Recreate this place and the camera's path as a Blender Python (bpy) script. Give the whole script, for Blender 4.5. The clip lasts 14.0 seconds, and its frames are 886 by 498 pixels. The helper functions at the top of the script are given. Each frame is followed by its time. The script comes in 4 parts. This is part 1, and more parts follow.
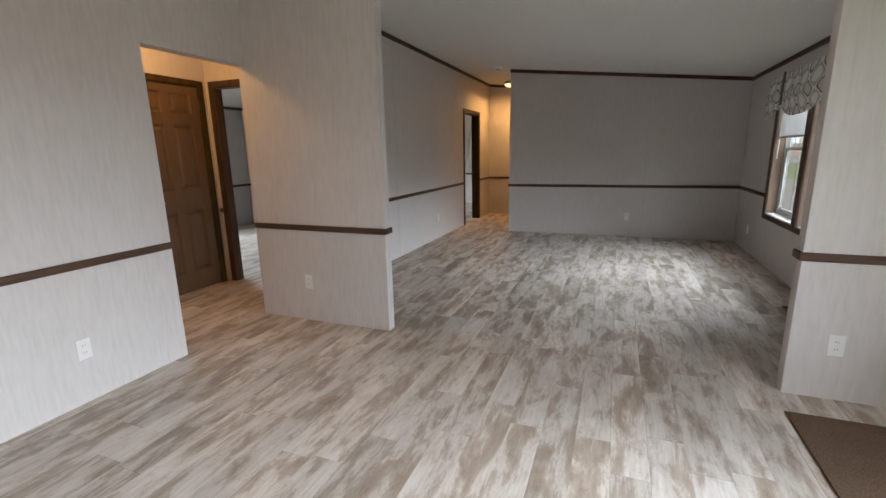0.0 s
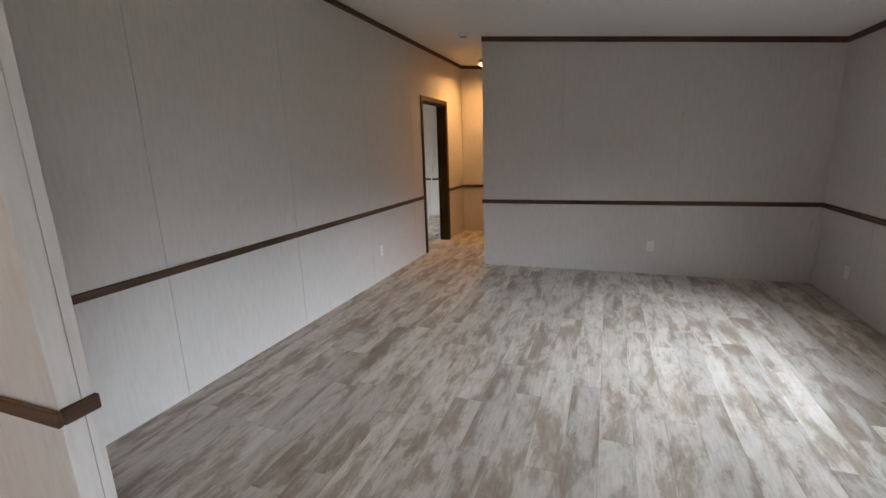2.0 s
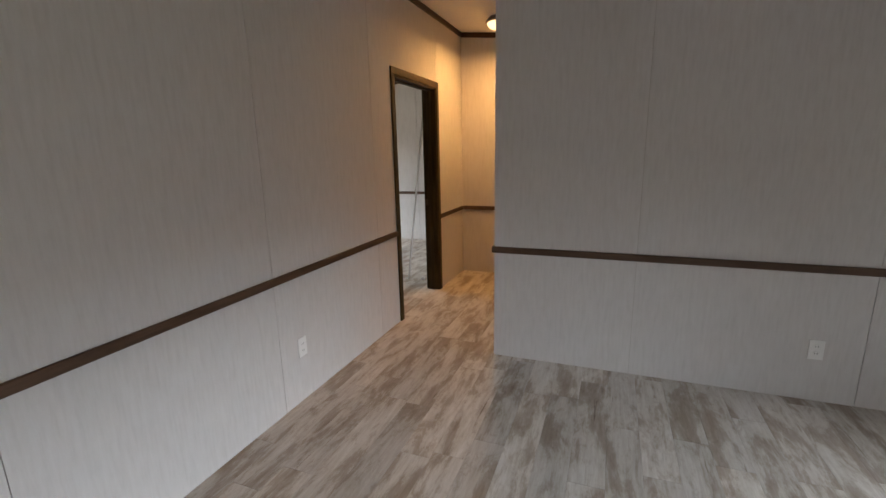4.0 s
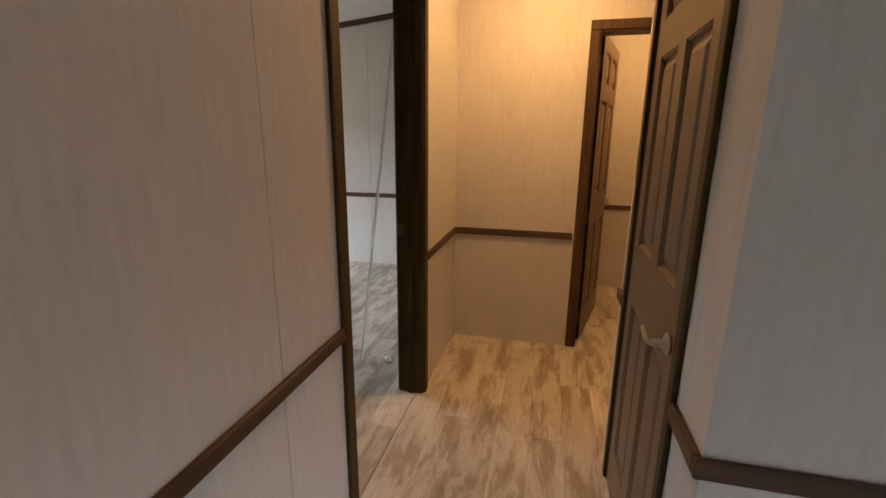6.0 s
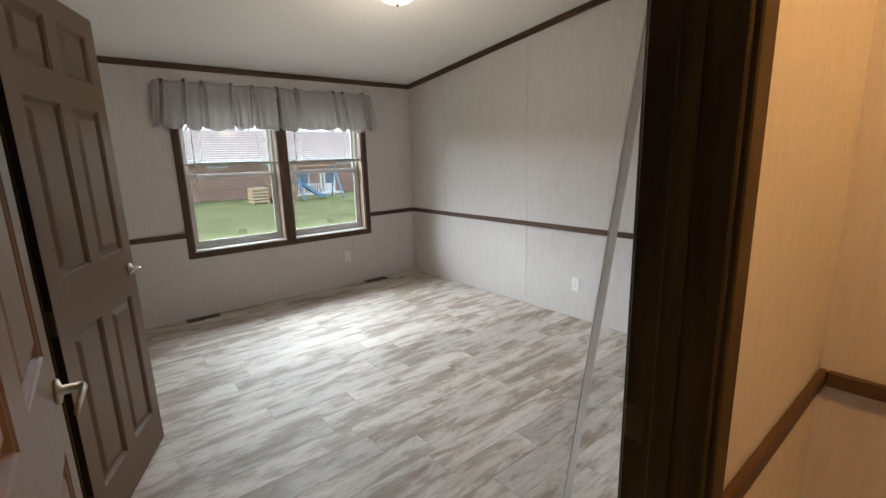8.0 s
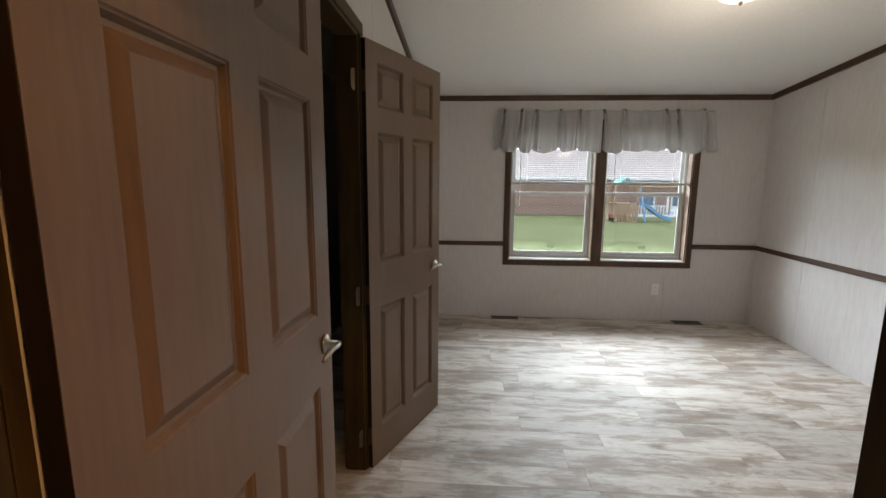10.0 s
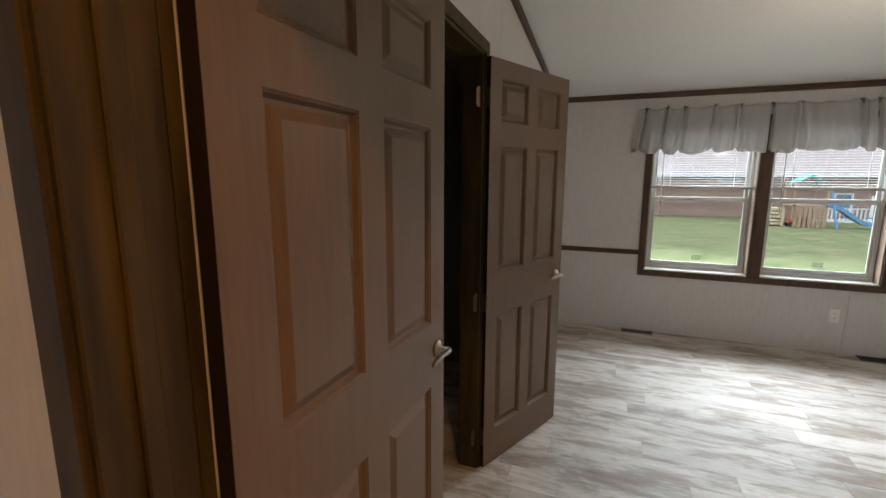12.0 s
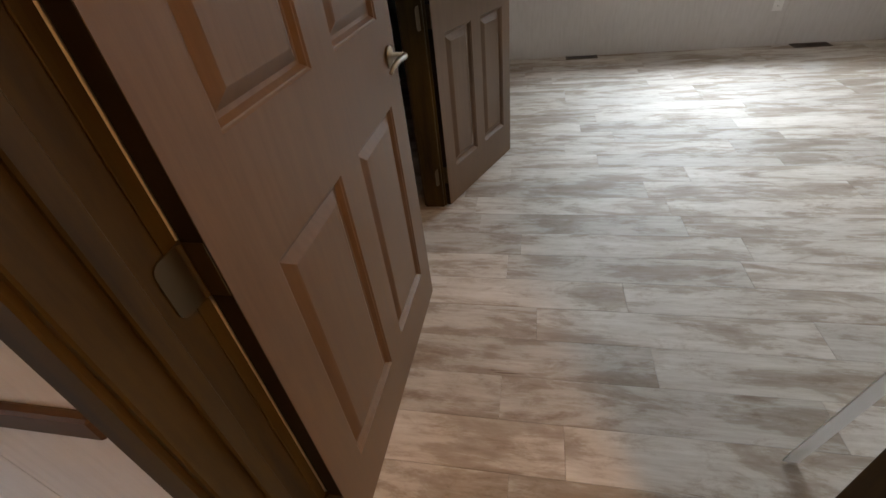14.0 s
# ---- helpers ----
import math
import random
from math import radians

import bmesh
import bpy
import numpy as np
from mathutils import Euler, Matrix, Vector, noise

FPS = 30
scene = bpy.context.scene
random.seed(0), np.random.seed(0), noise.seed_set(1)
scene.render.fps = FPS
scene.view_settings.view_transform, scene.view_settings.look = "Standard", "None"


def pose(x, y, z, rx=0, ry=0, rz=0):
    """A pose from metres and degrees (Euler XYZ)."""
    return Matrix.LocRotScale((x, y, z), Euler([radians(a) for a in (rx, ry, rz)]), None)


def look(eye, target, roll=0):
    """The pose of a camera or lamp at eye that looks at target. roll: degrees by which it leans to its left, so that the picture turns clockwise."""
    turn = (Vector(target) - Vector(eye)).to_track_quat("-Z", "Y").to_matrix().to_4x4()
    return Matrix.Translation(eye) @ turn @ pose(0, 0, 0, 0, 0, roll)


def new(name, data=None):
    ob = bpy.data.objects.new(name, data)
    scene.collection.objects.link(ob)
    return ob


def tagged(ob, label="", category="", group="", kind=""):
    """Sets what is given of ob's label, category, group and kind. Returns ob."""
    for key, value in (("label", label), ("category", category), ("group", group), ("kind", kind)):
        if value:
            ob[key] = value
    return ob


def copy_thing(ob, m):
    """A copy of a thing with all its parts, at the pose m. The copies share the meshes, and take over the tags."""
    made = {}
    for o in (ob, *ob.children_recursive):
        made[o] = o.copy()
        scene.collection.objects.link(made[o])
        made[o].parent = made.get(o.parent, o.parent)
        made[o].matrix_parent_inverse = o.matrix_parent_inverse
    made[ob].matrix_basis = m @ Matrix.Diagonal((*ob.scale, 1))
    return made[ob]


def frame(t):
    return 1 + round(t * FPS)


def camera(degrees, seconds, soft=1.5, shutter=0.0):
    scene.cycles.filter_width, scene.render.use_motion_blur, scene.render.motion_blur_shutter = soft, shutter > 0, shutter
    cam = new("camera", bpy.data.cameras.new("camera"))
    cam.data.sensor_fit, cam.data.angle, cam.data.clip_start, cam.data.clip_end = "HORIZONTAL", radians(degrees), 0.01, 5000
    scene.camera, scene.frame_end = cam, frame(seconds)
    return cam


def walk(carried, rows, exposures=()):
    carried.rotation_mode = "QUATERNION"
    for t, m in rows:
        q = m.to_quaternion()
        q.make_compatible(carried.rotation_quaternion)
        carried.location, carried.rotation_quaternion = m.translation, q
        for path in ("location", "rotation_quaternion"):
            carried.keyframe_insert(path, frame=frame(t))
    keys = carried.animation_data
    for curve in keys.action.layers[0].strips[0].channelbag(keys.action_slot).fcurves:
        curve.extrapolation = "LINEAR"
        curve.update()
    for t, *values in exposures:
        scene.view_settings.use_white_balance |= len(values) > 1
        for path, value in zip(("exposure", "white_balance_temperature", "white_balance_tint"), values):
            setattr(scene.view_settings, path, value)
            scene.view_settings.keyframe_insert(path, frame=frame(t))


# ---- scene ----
cam = camera(90.4, 14.0)
PATH = [
    (0, (2.61, -7.356, 1.344), (1.894, -5.539, 0.914), -1.1),
    (0.5, (2.584, -6.797, 1.336), (2.049, -4.912, 0.933), -0.8),
    (1, (2.436, -6.261, 1.326), (2.004, -4.355, 0.901), 0.1),
    (1.5, (2.373, -5.696, 1.371), (1.955, -3.784, 0.961), -0.3),
    (2, (2.324, -5.134, 1.415), (1.636, -3.31, 0.97), -1.9),
    (2.5, (2.142, -4.505, 1.449), (1.393, -2.707, 0.998), -1.8),
    (3, (2.016, -3.925, 1.449), (1.273, -2.124, 0.999), -1.2),
    (5.5, (0.856, -1.349, 1.417), (0.337, 0.533, 0.981), -0.4),
    (6, (0.61, -0.818, 1.384), (0.165, 1.071, 0.902), 0.6),
    (6.5, (0.524, -0.348, 1.377), (-0.064, 1.501, 0.892), -0.6),
    (7, (0.397, 0.056, 1.387), (-0.46, 1.801, 0.916), -0.7),
    (7.5, (0.227, 0.388, 1.417), (-0.84, 2.02, 0.973), -1.4),
    (8, (0.226, 0.6, 1.406), (-1.299, 1.827, 0.997), -1.7),
    (8.2, (0.251, 0.662, 1.403), (-1.44, 1.657, 1.011), -1.6),
    (8.5, (0.306, 0.713, 1.393), (-1.556, 1.335, 1.015), -0.9),
    (10.8, (0.26, 1.012, 1.531), (-1.679, 0.572, 1.314), 1.0),
    (11, (0.281, 1.023, 1.589), (-1.629, 0.457, 1.409), 1.2),
    (11.5, (0.322, 1.036, 1.62), (-1.556, 0.366, 1.473), 1.0),
    (12, (0.309, 1.011, 1.503), (-1.53, 0.297, 1.173), 0.2),
    (12.5, (0.317, 1.027, 1.345), (-1.391, 0.272, 0.629), -2.1),
    (13, (0.334, 1.028, 1.22), (-1.119, 0.386, 0.005), -5.0),
    (13.5, (0.328, 0.992, 1.161), (-0.971, 0.424, -0.25), -7.9),
    (14, (0.215, 0.873, 1.238), (-1.316, 0.484, 0.012), -7.3),
]
walk(cam, [(t, look(*p)) for t, *p in PATH], exposures=[(0, 2.42), (2, 2.6), (14, 2.6)])

# ---- world and lights ----
world = bpy.data.worlds.new("overcast_sky")
scene.world = world
world.use_nodes = True
wn = world.node_tree.nodes
wl = world.node_tree.links
sky = wn.new("ShaderNodeTexSky")
sky.sky_type = "NISHITA"
sky.sun_disc = False
sky.sun_elevation = radians(40)
sky.sun_rotation = radians(200)
sky.air_density, sky.dust_density, sky.ozone_density = 1.6, 6.0, 0.6
haze = wn.new("ShaderNodeMixRGB")
haze.inputs["Fac"].default_value = 0.6
haze.inputs["Color2"].default_value = (10.8, 11.8, 13.2, 1)
wl.new(sky.outputs["Color"], haze.inputs["Color1"])
wl.new(haze.outputs["Color"], wn["Background"].inputs["Color"])
wn["Background"].inputs["Strength"].default_value = 0.15

SUN = bpy.data.lights.new("sun", "SUN")
SUN.energy, SUN.angle, SUN.color = 0.5, radians(40), (1.0, 0.96, 0.9)
new("sun", SUN).matrix_world = look((0, 0, 20), (-4, 9, 0))

XR_OUT, XW_OUT = 12.5, -12.5


def lamp(name, kind, place, energy, colour, size=0.1, target=None, size_y=None):
    data = bpy.data.lights.new(name, kind)
    data.energy, data.color = energy, colour
    if kind == "AREA":
        data.shape = "RECTANGLE" if size_y else "DISK"
        data.size = size
        if size_y:
            data.size_y = size_y
    else:
        data.shadow_soft_size = size
    ob = new(name, data)
    ob.matrix_world = look(place, target) if target else pose(*place)
    return ob


WARM = (1.0, 0.51, 0.17)
DAY = (0.80, 0.90, 1.0)
lamp("hall_bulb", "AREA", (0.60, 1.515, 2.49), 3.4, WARM, 0.16)
lamp("bath_bulb", "POINT", (1.55, 2.8, 2.25), 3.5, WARM, 0.07)
lamp("vestibule_bulb", "POINT", (-0.75, -4.9, 2.30), 3.6, WARM, 0.07)
lamp("dining_bulb", "POINT", (1.3, -8.2, 2.2), 1.7, (1.0, 0.58, 0.32), 0.12)
lamp("bedroom_bulb", "POINT", (-2.24, 2.28, 1.90), 2.0, (1.0, 0.84, 0.66), 0.14)
# area lamps added outside to stand in for open-sky daylight through the windows
for nm, x, y, e, tint in (("east", XR_OUT, -1.8, 1560, (0.79, 0.88, 0.98)), ("west", XW_OUT, 3.2, 1680, (0.80, 0.90, 0.97)), ("second_bedroom", XW_OUT, -5.0, 1200, DAY), ("dining", XR_OUT, -10.0, 170, DAY)):
    lamp("sky_fill_" + nm, "AREA", (x, y, 5.8), e, tint, 12.0, (x * 0.34, y, 1.2), 8.0)


# ---- materials ----
def shader(name, rough=0.5, metal=0.0, colour=(0.5, 0.5, 0.5), spec=0.5):
    m = bpy.data.materials.new(name)
    m.use_nodes = True
    b = m.node_tree.nodes["Principled BSDF"]
    b.inputs["Base Color"].default_value = (*colour, 1)
    b.inputs["Roughness"].default_value = rough
    b.inputs["Metallic"].default_value = metal
    b.inputs["Specular IOR Level"].default_value = spec
    return m, m.node_tree.nodes, m.node_tree.links, b


def grain(m, nodes, links, b, scale, stops, detail=4.0, bump=0.1, dist=0.002, rough=None, where="Position", shift=False):
    """Streaked colour and relief: a noise stretched by scale, through a ramp of stops."""
    geo = nodes.new("ShaderNodeNewGeometry")
    src = geo.outputs["Position"]
    if where == "Object":
        src = nodes.new("ShaderNodeTexCoord").outputs["Object"]
    if shift:
        info = nodes.new("ShaderNodeObjectInfo")
        both = nodes.new("ShaderNodeMath")
        both.operation = "ADD"
        links.new(info.outputs["Random"], both.inputs[0])
        links.new(geo.outputs["Random Per Island"], both.inputs[1])
        times = nodes.new("ShaderNodeVectorMath")
        times.operation = "SCALE"
        times.inputs[0].default_value = (37.0, 53.0, 19.0)
        links.new(both.outputs[0], times.inputs["Scale"])
        add = nodes.new("ShaderNodeVectorMath")
        links.new(src, add.inputs[0])
        links.new(times.outputs[0], add.inputs[1])
        src = add.outputs[0]
    mp = nodes.new("ShaderNodeMapping")
    mp.inputs["Scale"].default_value = scale
    links.new(src, mp.inputs["Vector"])
    nz = nodes.new("ShaderNodeTexNoise")
    nz.inputs["Scale"].default_value = 1.0
    nz.inputs["Detail"].default_value = detail
    nz.inputs["Roughness"].default_value = 0.62
    links.new(mp.outputs["Vector"], nz.inputs["Vector"])
    ramp = nodes.new("ShaderNodeValToRGB")
    els = ramp.color_ramp.elements
    while len(els) < len(stops):
        els.new(0.5)
    for e, (p, c) in zip(els, stops):
        e.position, e.color = p, (*c, 1)
    links.new(nz.outputs["Fac"], ramp.inputs["Fac"])
    links.new(ramp.outputs["Color"], b.inputs["Base Color"])
    if bump:
        bp = nodes.new("ShaderNodeBump")
        bp.inputs["Strength"].default_value = bump
        bp.inputs["Distance"].default_value = dist
        links.new(nz.outputs["Fac"], bp.inputs["Height"])
        links.new(bp.outputs["Normal"], b.inputs["Normal"])
    if rough:
        mr = nodes.new("ShaderNodeMapRange")
        mr.inputs["To Min"].default_value, mr.inputs["To Max"].default_value = rough
        links.new(nz.outputs["Fac"], mr.inputs["Value"])
        links.new(mr.outputs["Result"], b.inputs["Roughness"])
    return ramp, nz, src


def blotch(nodes, links, b, scale, amount, dark=(0.8, 0.78, 0.75)):
    """A second, larger variation multiplied over the base colour."""
    nz = nodes.new("ShaderNodeTexNoise")
    nz.inputs["Scale"].default_value = scale
    nz.inputs["Detail"].default_value = 3.0
    geo = nodes.new("ShaderNodeNewGeometry")
    links.new(geo.outputs["Position"], nz.inputs["Vector"])
    mr = nodes.new("ShaderNodeMapRange")
    mr.inputs["From Min"].default_value, mr.inputs["From Max"].default_value = 0.35, 0.7
    mr.inputs["To Min"].default_value, mr.inputs["To Max"].default_value = 0.0, amount
    links.new(nz.outputs["Fac"], mr.inputs["Value"])
    mx = nodes.new("ShaderNodeMixRGB")
    mx.blend_type = "MULTIPLY"
    old = b.inputs["Base Color"].links
    if old:
        links.new(old[0].from_socket, mx.inputs["Color1"])
    else:
        mx.inputs["Color1"].default_value = b.inputs["Base Color"].default_value
    mx.inputs["Color2"].default_value = (*dark, 1)
    links.new(mr.outputs["Result"], mx.inputs["Fac"])
    links.new(mx.outputs["Color"], b.inputs["Base Color"])


def simple(name, colour, rough=0.5, metal=0.0, amount=0.15, scale=6.0):
    m, n, l, b = shader(name, rough, metal, colour)
    blotch(n, l, b, scale, amount)
    return m


def wall_material():
    m, n, l, b = shader("wallboard", 0.72, spec=0.3)
    grain(m, n, l, b, (52, 52, 6), [(0.3, (0.575, 0.547, 0.528)), (0.5, (0.617, 0.588, 0.57)), (0.72, (0.645, 0.619, 0.603))], 6, 0.10, 0.001)
    blotch(n, l, b, 1.3, 0.35, (0.90, 0.885, 0.88))
    blotch(n, l, b, 16.0, 0.30, (0.93, 0.92, 0.915))
    return m


def floor_material():
    """Whitewashed wood print: broad brown patches, fine streaks, worn marks and cracks, each plank with a tone of its own."""
    m, n, l, b = shader("vinyl_plank", 0.42)
    ramp, nz, src = grain(m, n, l, b, (8.0, 2.1, 8.0), [(0.37, (0.340, 0.275, 0.220)), (0.45, (0.415, 0.352, 0.296)), (0.50, (0.545, 0.498, 0.45)), (0.60, (0.63, 0.588, 0.545))], 10, 0.0, 0.0008, None, shift=True)
    nz.inputs["Distortion"].default_value = 0.35
    nz.inputs["Roughness"].default_value = 0.66

    def layer(scale, detail, rough, lo, hi, to_lo, to_hi, warp=0.0):
        mp = n.new("ShaderNodeMapping")
        mp.inputs["Scale"].default_value = scale
        l.new(src, mp.inputs["Vector"])
        t = n.new("ShaderNodeTexNoise")
        t.inputs["Scale"].default_value, t.inputs["Detail"].default_value = 1.0, detail
        t.inputs["Roughness"].default_value, t.inputs["Distortion"].default_value = rough, warp
        l.new(mp.outputs["Vector"], t.inputs["Vector"])
        r = n.new("ShaderNodeMapRange")
        r.inputs["From Min"].default_value, r.inputs["From Max"].default_value = lo, hi
        r.inputs["To Min"].default_value, r.inputs["To Max"].default_value = to_lo, to_hi
        l.new(t.outputs["Fac"], r.inputs["Value"])
        return t.outputs["Fac"], r.outputs["Result"]

    def over(colour, fac, tint):
        mx = n.new("ShaderNodeMixRGB")
        mx.blend_type = "MULTIPLY"
        l.new(fac, mx.inputs["Fac"])
        l.new(colour, mx.inputs["Color1"])
        mx.inputs["Color2"].default_value = (*tint, 1)
        return mx.outputs["Color"]
    fine, streak = layer((62, 4.5, 62), 9, 0.7, 0.36, 0.62, 0.6, 0.0)
    col = over(ramp.outputs["Color"], streak, (0.72, 0.67, 0.62))
    wornf, worn = layer((20, 7.0, 20), 13, 0.76, 0.37, 0.48, 0.52, 0.0, 0.4)
    col = over(col, worn, (0.60, 0.51, 0.42))
    crackf, crack = layer((44, 1.7, 44), 5, 0.6, 0.285, 0.31, 0.85, 0.0, 0.3)
    col = over(col, crack, (0.40, 0.32, 0.25))
    gloss = n.new("ShaderNodeMapRange")
    gloss.inputs["To Min"].default_value, gloss.inputs["To Max"].default_value = 0.54, 0.68
    l.new(wornf, gloss.inputs["Value"])
    l.new(gloss.outputs["Result"], b.inputs["Roughness"])
    bp = n.new("ShaderNodeBump")
    bp.inputs["Strength"].default_value, bp.inputs["Distance"].default_value = 0.08, 0.0008
    l.new(fine, bp.inputs["Height"])
    l.new(bp.outputs["Normal"], b.inputs["Normal"])
    info = n.new("ShaderNodeObjectInfo")
    geo = n.new("ShaderNodeNewGeometry")
    s = n.new("ShaderNodeMath")
    s.operation = "ADD"
    l.new(info.outputs["Random"], s.inputs[0])
    l.new(geo.outputs["Random Per Island"], s.inputs[1])
    w = n.new("ShaderNodeMath")
    w.operation = "FRACT"
    l.new(s.outputs[0], w.inputs[0])
    tone = n.new("ShaderNodeMapRange")
    tone.inputs["To Min"].default_value, tone.inputs["To Max"].default_value = 0.83, 1.13
    l.new(w.outputs[0], tone.inputs["Value"])
    mul = n.new("ShaderNodeVectorMath")
    mul.operation = "SCALE"
    l.new(col, mul.inputs[0])
    l.new(tone.outputs["Result"], mul.inputs["Scale"])
    l.new(mul.outputs[0], b.inputs["Base Color"])
    return m


def wood(name, dark, light, scale=(30, 30, 3), rough=0.45, spec=0.3):
    m, n, l, b = shader(name, rough, spec=spec)
    mid = tuple((a + c) / 2 for a, c in zip(dark, light))
    grain(m, n, l, b, scale, [(0.3, dark), (0.5, mid), (0.72, light)], 6, 0.12, 0.001, (rough - 0.08, rough + 0.12))
    blotch(n, l, b, 3.0, 0.35, (0.7, 0.68, 0.66))
    return m


WALL = wall_material()
FLOOR = floor_material()
TRIM = wood("walnut_trim", (0.044, 0.024, 0.014), (0.115, 0.064, 0.038))
TRIM_Y = wood("walnut_trim_lengthwise", (0.044, 0.024, 0.014), (0.115, 0.064, 0.038), (30, 3, 30))
TRIM_X = wood("walnut_trim_crosswise", (0.044, 0.024, 0.014), (0.115, 0.064, 0.038), (3, 30, 30))
CASING = wood("stained_casing", (0.022, 0.0125, 0.0025), (0.082, 0.050, 0.010), (22, 22, 2.2), rough=0.58)
# near-black brown that puts shade into the leaves' hinge edges
EDGE = wood("shaded_leaf_edge", (0.010, 0.006, 0.004), (0.022, 0.014, 0.009), rough=0.6)
DOOR = wood("brown_door_paint", (0.118, 0.068, 0.035), (0.158, 0.096, 0.053), (60, 60, 5), 0.44, 0.45)
LINER = wood("window_liner", (0.22, 0.15, 0.11), (0.34, 0.25, 0.19), (20, 20, 3), 0.5)


def ceiling_material():
    m, n, l, b = shader("textured_ceiling", 0.9, colour=(0.80, 0.79, 0.77), spec=0.2)
    grain(m, n, l, b, (60, 60, 60), [(0.3, (0.76, 0.75, 0.73)), (0.7, (0.83, 0.82, 0.80))], 6, 0.35, 0.003)
    return m


CEIL = ceiling_material()
# three tones for the strips at the back of the wallboard gaps
SEAM = simple("joint_strip", (0.48, 0.445, 0.415), 0.9)
SEAM_MID = simple("brown_joint_strip", (0.27, 0.225, 0.20), 0.9)
SEAM_DARK = simple("dark_joint_strip", (0.15, 0.12, 0.10), 0.9)
WHITE = simple("white_plastic", (0.78, 0.77, 0.75), 0.35, 0, 0.12)
VINYL = simple("window_vinyl", (0.50, 0.50, 0.485), 0.4, 0, 0.15)
BLIND = simple("blind_slat_vinyl", (0.50, 0.49, 0.475), 0.5, 0, 0.12)
HINGE = simple("satin_hinge_metal", (0.125, 0.092, 0.055), 0.4, 0.9, 0.3, 30)
NICKEL = simple("brushed_nickel", (0.42, 0.38, 0.32), 0.28, 1.0, 0.2, 40)
BLACK = simple("black_metal", (0.02, 0.018, 0.016), 0.5, 0.3, 0.2)
STICKER = simple("sticker_print", (0.22, 0.25, 0.20), 0.6)


def carpet_material():
    m, n, l, b = shader("brown_carpet", 0.95, spec=0.1)
    grain(m, n, l, b, (160, 160, 160), [(0.3, (0.07, 0.045, 0.03)), (0.7, (0.17, 0.115, 0.08))], 4, 0.9, 0.006)
    blotch(n, l, b, 5.0, 0.4)
    return m


CARPET = carpet_material()


def glass_material():
    m = bpy.data.materials.new("window_glass")
    m.use_nodes = True
    n, l = m.node_tree.nodes, m.node_tree.links
    n.remove(n["Principled BSDF"])
    tr = n.new("ShaderNodeBsdfTransparent")
    tr.inputs["Color"].default_value = (0.50, 0.51, 0.51, 1)
    gl = n.new("ShaderNodeBsdfGlossy")
    gl.inputs["Roughness"].default_value = 0.02
    lw = n.new("ShaderNodeLayerWeight")
    lw.inputs["Blend"].default_value = 0.5
    pw = n.new("ShaderNodeMath")
    pw.operation = "POWER"
    pw.inputs[1].default_value = 5.0
    l.new(lw.outputs["Facing"], pw.inputs[0])
    fr = n.new("ShaderNodeMath")
    fr.operation = "MULTIPLY_ADD"
    fr.inputs[1].default_value, fr.inputs[2].default_value = 0.7, 0.03
    l.new(pw.outputs[0], fr.inputs[0])
    mx = n.new("ShaderNodeMixShader")
    l.new(fr.outputs[0], mx.inputs["Fac"])
    l.new(tr.outputs["BSDF"], mx.inputs[1])
    l.new(gl.outputs["BSDF"], mx.inputs[2])
    l.new(mx.outputs["Shader"], n["Material Output"].inputs["Surface"])
    return m


GLASS = glass_material()


# ---- building helpers ----
def box(bm, x0, x1, y0, y1, z0, z1, z1b=None, slope="x"):
    """A box; with z1b its top slopes from z1 at the low end to z1b at the high end along x or y."""
    zb = z1 if z1b is None else z1b
    top = [z1, zb, zb, z1] if slope == "x" else [z1, z1, zb, zb]
    xy = [(x0, y0), (x1, y0), (x1, y1), (x0, y1)]
    lo = [bm.verts.new((x, y, z0)) for x, y in xy]
    hi = [bm.verts.new((x, y, z)) for (x, y), z in zip(xy, top)]
    bm.faces.new(lo[::-1])
    bm.faces.new(hi)
    for i in range(4):
        j = (i + 1) % 4
        bm.faces.new((lo[i], lo[j], hi[j], hi[i]))
    return bm


def bevelled(bm, width, segments=1):
    bmesh.ops.bevel(bm, geom=list(bm.edges), offset=width, segments=segments, profile=0.7, affect="EDGES", clamp_overlap=True)
    return bm


def mesh_of(name, bm, material, smooth=False):
    bmesh.ops.recalc_face_normals(bm, faces=bm.faces)
    me = bpy.data.meshes.new(name)
    bm.to_mesh(me)
    bm.free()
    me.materials.append(material)
    if smooth:
        for p in me.polygons:
            p.use_smooth = True
    return me


def part(name, bm, material, parent, label="", smooth=False):
    ob = new(name, mesh_of(name, bm, material, smooth))
    ob.parent = parent
    if label:
        tagged(ob, label)
    return ob


def thing(name, bm, material, label, category, group="", kind="", smooth=False):
    ob = new(name, mesh_of(name, bm, material, smooth))
    return tagged(ob, label, category, group, kind)


def base(name, m, label, category, group="", kind=""):
    ob = new(name)
    ob.empty_display_size = 0.1
    ob.matrix_world = m
    return tagged(ob, label, category, group, kind)


def slab(x0, x1, y0, y1, z0, z1, bevel=0.0):
    bm = box(bmesh.new(), x0, x1, y0, y1, z0, z1)
    if bevel:
        bevelled(bm, bevel)
    return bm


